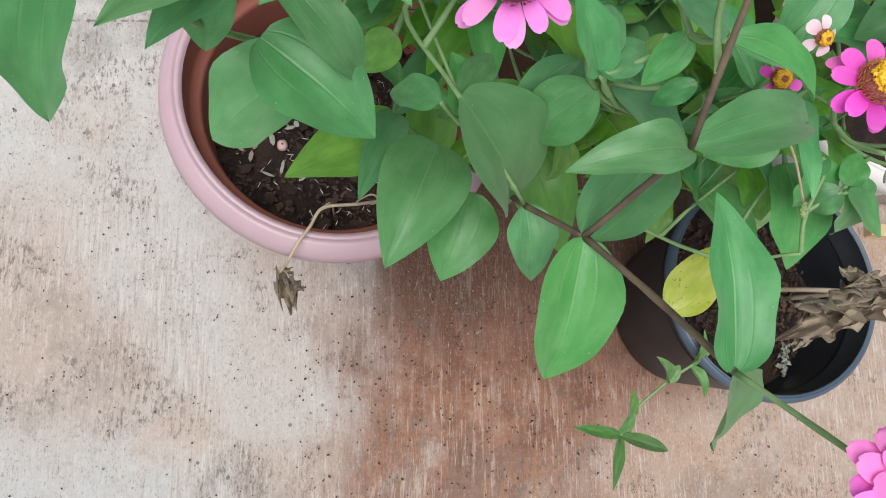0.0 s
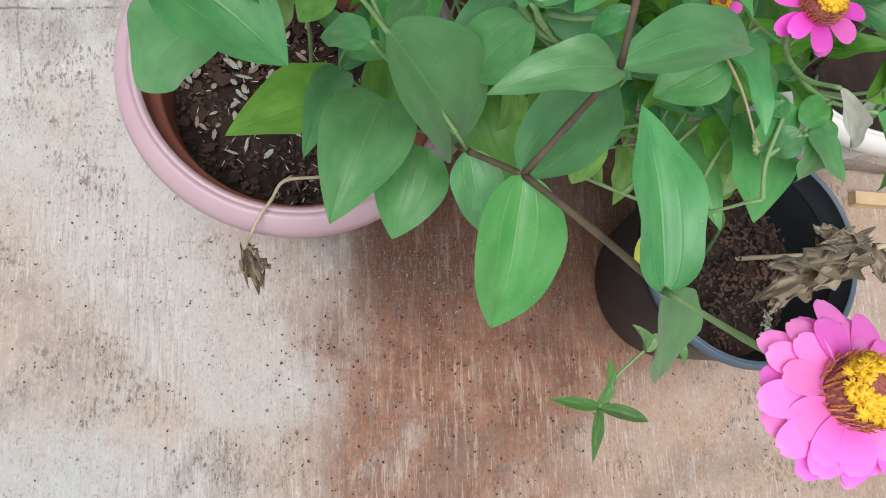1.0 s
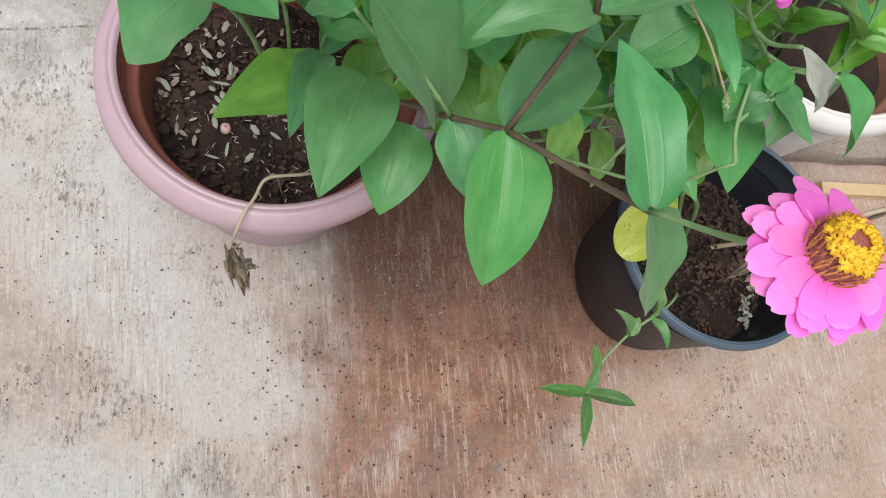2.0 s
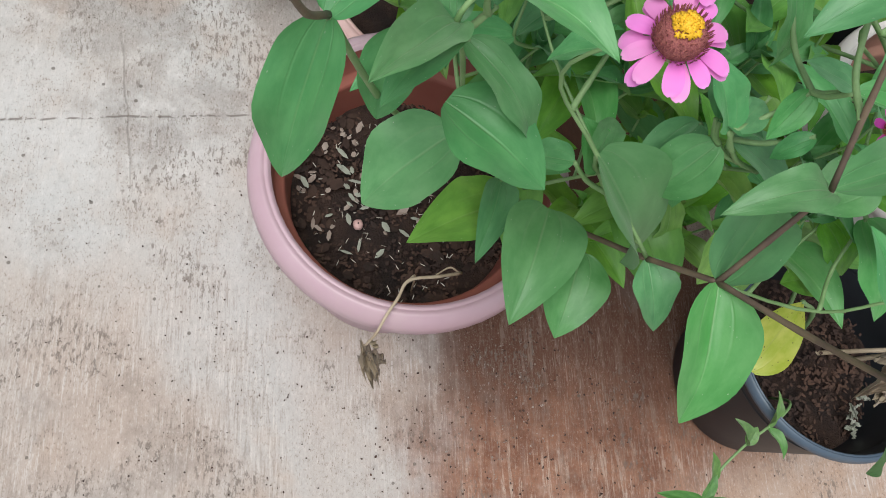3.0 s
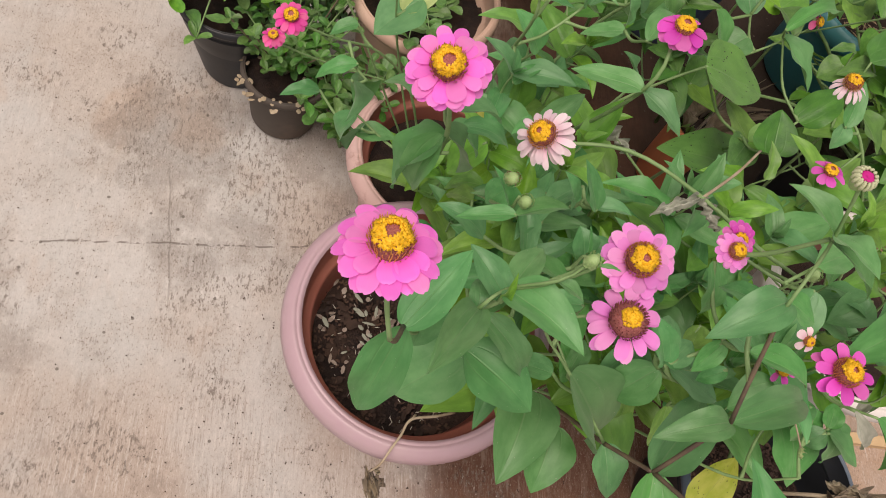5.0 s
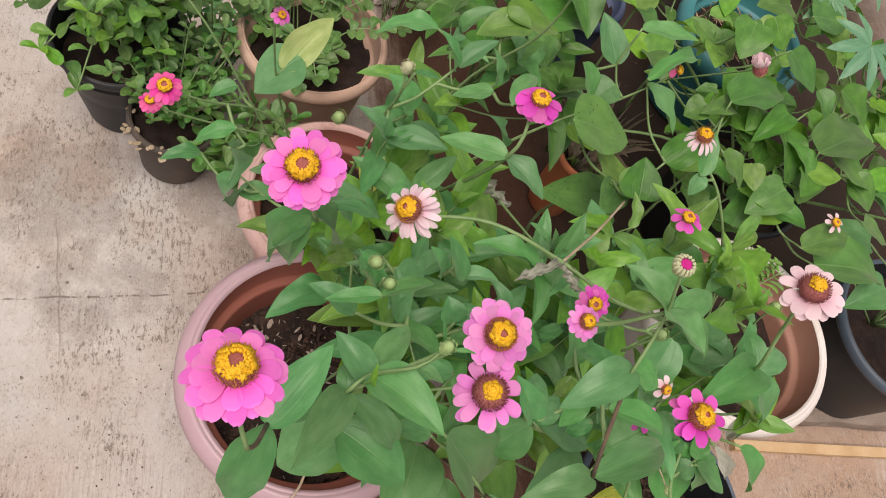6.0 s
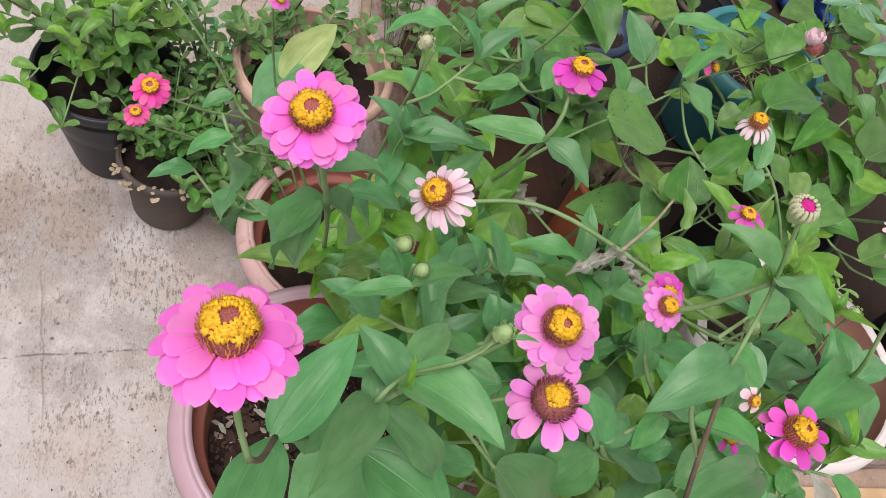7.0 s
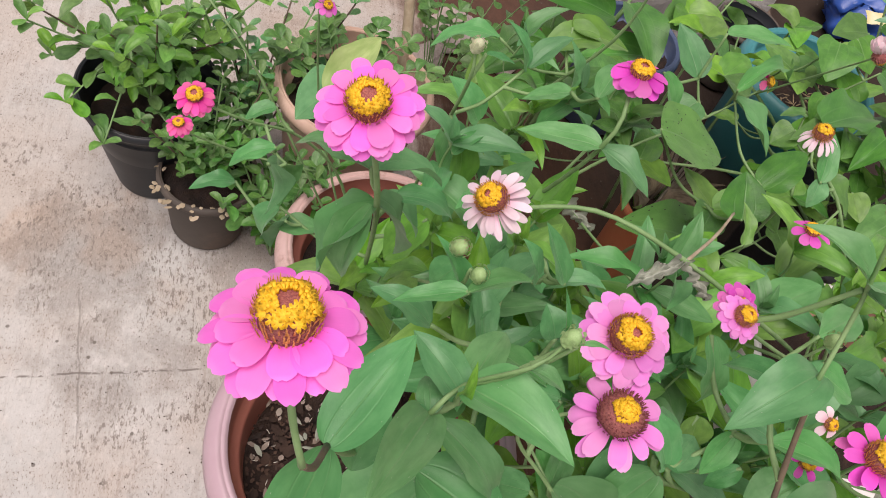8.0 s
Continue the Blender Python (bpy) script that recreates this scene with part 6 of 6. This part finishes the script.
block("ledge", (1.15, 0.39, 0), (1.3, 0.21, 0.04), -3, RUBBLE, "low rough mortar ledge under the pots", "ledge", 3, 0.012, 24, "structure")
block("wooden_strip", (1.32, 0.232, 0.0), (1.02, 0.017, 0.014), -3.2, WOOD, "thin raw wooden strip lying on the floor", "wood strip", 5, 0.0015, 9)
block("concrete_block", (0.8, 1.34, 0), (0.34, 0.16, 0.13), 6, BLOCK, "rough grey concrete block", "block", 7, 0.004, 12)
block("concrete_block", (1.2, 1.6, 0), (0.5, 0.17, 0.07), -8, RUBBLE, "rough grey concrete block", "block", 9, 0.004, 12)

for x, y, rad, seed in ((0.315, 1.17, 0.05, 2), (0.4, 1.12, 0.035, 5), (0.26, 1.1, 0.03, 8)):
    bm = bmesh.new()
    bmesh.ops.create_icosphere(bm, subdivisions=3, radius=rad)
    for v in bm.verts:
        v.co += noise.noise_vector(v.co * (1.4 / rad) + Vector((seed, 0, 0))) * rad * 0.35
        v.co.z = max(0.0, v.co.z * 0.6 + rad * 0.3)
    rock = new("stone", mesh_of(bm, "stone", STONE, False))
    rock.location = (x, y, 0)
    tagged(rock, "grey-pink lump of stone on the ground", "stone", "stones on the ground")

BAG = plain_material("blue_bag", rgb(0.015, 0.06, 0.28), rgb(0.03, 0.11, 0.42), 0.35, 20, 0.1, rgb(0.1, 0.14, 0.3), 0.4)
bag = thing("plastic_bag", (1.32, 1.385, 0), "crumpled blue plastic bag with yellow print", "bag")
bm = bmesh.new()
bmesh.ops.create_icosphere(bm, subdivisions=4, radius=1.0)
for v in bm.verts:
    k = v.co.copy()
    v.co = Vector((k.x * 0.12, k.y * 0.08, max(0.0, k.z * 0.065 + 0.05))) + noise.noise_vector(k * 3.1) * 0.03
    v.co += noise.noise_vector(k * 9) * 0.008
    v.co.z = max(0.001, v.co.z)
    v.co += Vector((1.32, 1.385, 0))
bag_skin = part("bag_film", bm, BAG, bag)
for dx, dy, w in ((-0.06, -0.075, 0.05), (0.03, -0.07, 0.06), (-0.01, -0.04, 0.04)):
    bm = bmesh.new()
    cells = [[bm.verts.new((1.32 + dx + w * (a / 4 - 0.5), 1.385 + dy + 0.03 * (b / 2 - 0.5), 0.108 - 2.2 * (dy + 0.03 * (b / 2 - 0.5)) ** 2 + 0.004 * noise.noise((a, b, dx * 40)))) for b in range(3)] for a in range(5)]
    for a, b in zip(cells, cells[1:]):
        for q in range(2):
            bm.faces.new((a[q], b[q], b[q + 1], a[q + 1]))
    part("printed_patch", bm, PRINT, bag_skin, "pale yellow printed patch")

# ---- broad-leaved plant between the far pots ----
broad = thing("broad_leaved_plant", (0.4, 0.91, 0), "plant with large broad green leaves on the ground", "plant")
for k, (x, y, z, dx, dy, dz, w) in enumerate((
        (0.47, 0.97, 0.33, -0.13, 0.0, 0.02, 0.07), (0.47, 0.99, 0.36, -0.11, 0.06, 0.0, 0.075), (0.5, 0.9, 0.33, -0.12, -0.03, 0.0, 0.07), (0.52, 0.93, 0.36, 0.09, 0.03, -0.02, 0.06),
        (0.36, 0.9, 0.3, -0.09, 0.0, 0.0, 0.055), (0.37, 0.86, 0.3, -0.07, -0.03, -0.01, 0.045), (0.47, 0.95, 0.37, 0.02, -0.1, -0.02, 0.065), (0.5, 1.0, 0.35, 0.07, 0.09, 0.0, 0.06),
        (0.42, 1.05, 0.3, -0.06, 0.09, 0.02, 0.06), (0.4, 0.98, 0.25, -0.1, -0.05, -0.02, 0.06), (0.48, 0.98, 0.25, 0.05, -0.1, -0.02, 0.06), (0.45, 1.0, 0.22, -0.04, 0.1, 0.0, 0.06))):
    x, y = x - 0.04, y - 0.09
    stem(broad, ((0.4, 0.91, 0.0), ((0.4 + x) / 2, (0.91 + y) / 2, z * 0.55), (x, y, z)), 0.0035, 0.002)
    leaf(broad, (x, y, z), (x + dx, y + dy, z + dz), w, LEAF_BEAN, (k * 37) % 30 - 15)

# ---- black pot in front: yellowing leaves and a creeping weed ----
wilt = thing("wilting_plant", (0.53, 0.16, 0.10), "wilting plant with yellow and dry leaves in a black pot", "plant")
stem(wilt, ((0.53, 0.16, 0.1), (0.49, 0.175, 0.22), (0.424, 0.168, 0.3)), 0.003, 0.002)
stem(wilt, ((0.55, 0.16, 0.1), (0.61, 0.15, 0.17), (0.67, 0.14, 0.21)), 0.003, 0.002, STEM_DRY)
stem(wilt, ((0.53, 0.18, 0.1), (0.5, 0.22, 0.2), (0.48, 0.23, 0.27)), 0.003, 0.002)
leaf(wilt, (0.367, 0.11, 0.288), (0.425, 0.168, 0.3), 0.044, LEAF_YELLOW, 0, variant=0, label="yellowed leaf with dark specks")
stem(wilt, ((0.6, 0.15, 0.1), (0.63, 0.14, 0.25), (0.6, 0.13, 0.34), (0.54, 0.118, 0.355)), 0.003, 0.002, STEM_DRY)
for k, (base, tip, w, roll) in enumerate((
        ((0.54, 0.118, 0.335), (0.452, 0.082, 0.315), 0.03, 5), ((0.545, 0.122, 0.34), (0.46, 0.108, 0.33), 0.024, -35), ((0.54, 0.112, 0.33), (0.475, 0.08, 0.3), 0.024, 40),
        ((0.545, 0.12, 0.34), (0.505, 0.142, 0.33), 0.02, -50), ((0.56, 0.125, 0.325), (0.5, 0.1, 0.3), 0.026, 70), ((0.555, 0.13, 0.33), (0.5, 0.125, 0.345), 0.018, 15),
        ((0.575, 0.125, 0.3), (0.53, 0.095, 0.285), 0.022, -20), ((0.57, 0.13, 0.32), (0.585, 0.1, 0.3), 0.018, 30))):
    leaf(wilt, base, tip, w, LEAF_DRY, roll, "crumpled", k, label="curled dry grey-brown leaf")
for k in range(9):
    b = Vector((0.578 + 0.006 * math.sin(k * 2.1), 0.105 - 0.004 * k, 0.15 - 0.003 * k))
    leaf(wilt, b, b + Vector((0.012 * math.cos(k * 2.4), 0.012 * math.sin(k * 2.4) - 0.006, 0.004)), 0.007, LEAF_GREY, k * 25, "crumpled", k, "dry_shred")
leaf(wilt, (0.49, 0.21, 0.24), (0.44, 0.2, 0.25), 0.04, LEAF_LOW)
leaf(wilt, (0.48, 0.23, 0.27), (0.465, 0.185, 0.26), 0.035, LEAF_LOW)
leaf(wilt, (0.48, 0.23, 0.27), (0.52, 0.21, 0.28), 0.04, LEAF_LOW)
leaf(wilt, (0.49, 0.22, 0.25), (0.43, 0.25, 0.28), 0.045, LEAF_LOW)

weed = thing("creeping_weed", (0.5, 0.11, 0.1), "small green weed reaching over the pot rim", "plant")
stem(weed, ((0.5, 0.11, 0.105), (0.475, 0.095, 0.18), (0.452, 0.078, 0.195), (0.407, 0.056, 0.21), (0.376, 0.03, 0.2), (0.363, 0.003, 0.184)), 0.0016, 0.0012)
for base, tip, w, roll in (((0.43, 0.068, 0.203), (0.436, 0.1, 0.225), 0.01755, 30), ((0.43, 0.068, 0.203), (0.445, 0.038, 0.2), 0.01755, -10), ((0.402, 0.052, 0.209), (0.386, 0.075, 0.225), 0.0189, 20),
                           ((0.402, 0.052, 0.209), (0.415, 0.068, 0.212), 0.01755, 0), ((0.363, 0.003, 0.184), (0.314, 0.012, 0.19), 0.0162, 0), ((0.363, 0.003, 0.184), (0.409, -0.012, 0.19), 0.0189, 0),
                           ((0.363, 0.003, 0.184), (0.348, -0.046, 0.195), 0.01485, 10), ((0.363, 0.003, 0.184), (0.356, -0.04, 0.18), 0.0135, -20), ((0.37, 0.018, 0.19), (0.361, 0.045, 0.22), 0.02025, 15),
                           ((0.363, 0.003, 0.184), (0.372, 0.026, 0.2), 0.0162, 0)):
    leaf(weed, base, tip, w * 0.72, LEAF_SMALL, roll, "narrow")

# ---- crumbs of earth on the concrete ----
litter("earth_crumbs", (0.25, 0.04, 0.001), 0.19, 210, CHIP, 0.0017, "dark crumbs of earth and bark on the concrete", 61, 0.6)
litter("earth_crumbs", (0.2, 0.12, 0.001), 0.09, 90, FLAKE, 0.0016, "pale crumbs of bark on the stained concrete", 62, 0.5)

# ---- dry twig over the rim of the large pot ----
twig = thing("dry_twig", (0.075, 0.197, 0.2), "thin dry twig with a shrivelled leaf on the pot rim", "twig")
stem(twig, ((0.13, 0.214, 0.222), (0.104, 0.204, 0.243), (0.0754, 0.1967, 0.2545), (0.065, 0.180, 0.2565), (0.0552, 0.1655, 0.2555), (0.047, 0.152, 0.24), (0.041, 0.149, 0.205)), 0.0016, 0.0012, STEM_DRY)
stem(twig, ((0.0754, 0.1967, 0.2545), (0.083, 0.205, 0.24), (0.09, 0.21, 0.17)), 0.0012, 0.0009, STEM_DRY)
stem(twig, ((0.128, 0.213, 0.224), (0.12, 0.22, 0.22), (0.106, 0.212, 0.222)), 0.001, 0.0007, STEM_DRY)
leaf(twig, (0.04, 0.149, 0.206), (0.055, 0.125, 0.155), 0.02, LEAF_DRY, 20, "crumpled", 0, label="shrivelled brown leaf")
leaf(twig, (0.042, 0.148, 0.2), (0.063, 0.138, 0.18), 0.012, LEAF_DRY, 50, "crumpled", 2, label="shrivelled brown leaf")
leaf(twig, (0.044, 0.15, 0.22), (0.052, 0.147, 0.203), 0.008, LEAF_DRY, -30, "crumpled", 1, label="shrivelled brown leaf")

# ---- grit on the floor ----
litter("floor_grit", (0.25, 0.1, 0.0), 0.5, 900, CHIP, 0.0012, "grit and crumbs of soil on the concrete", 41, 0.7)
litter("floor_grit", (-0.1, 0.6, 0.0), 0.6, 300, CHIP, 0.0011, "grit and crumbs of soil on the concrete", 42, 0.7)
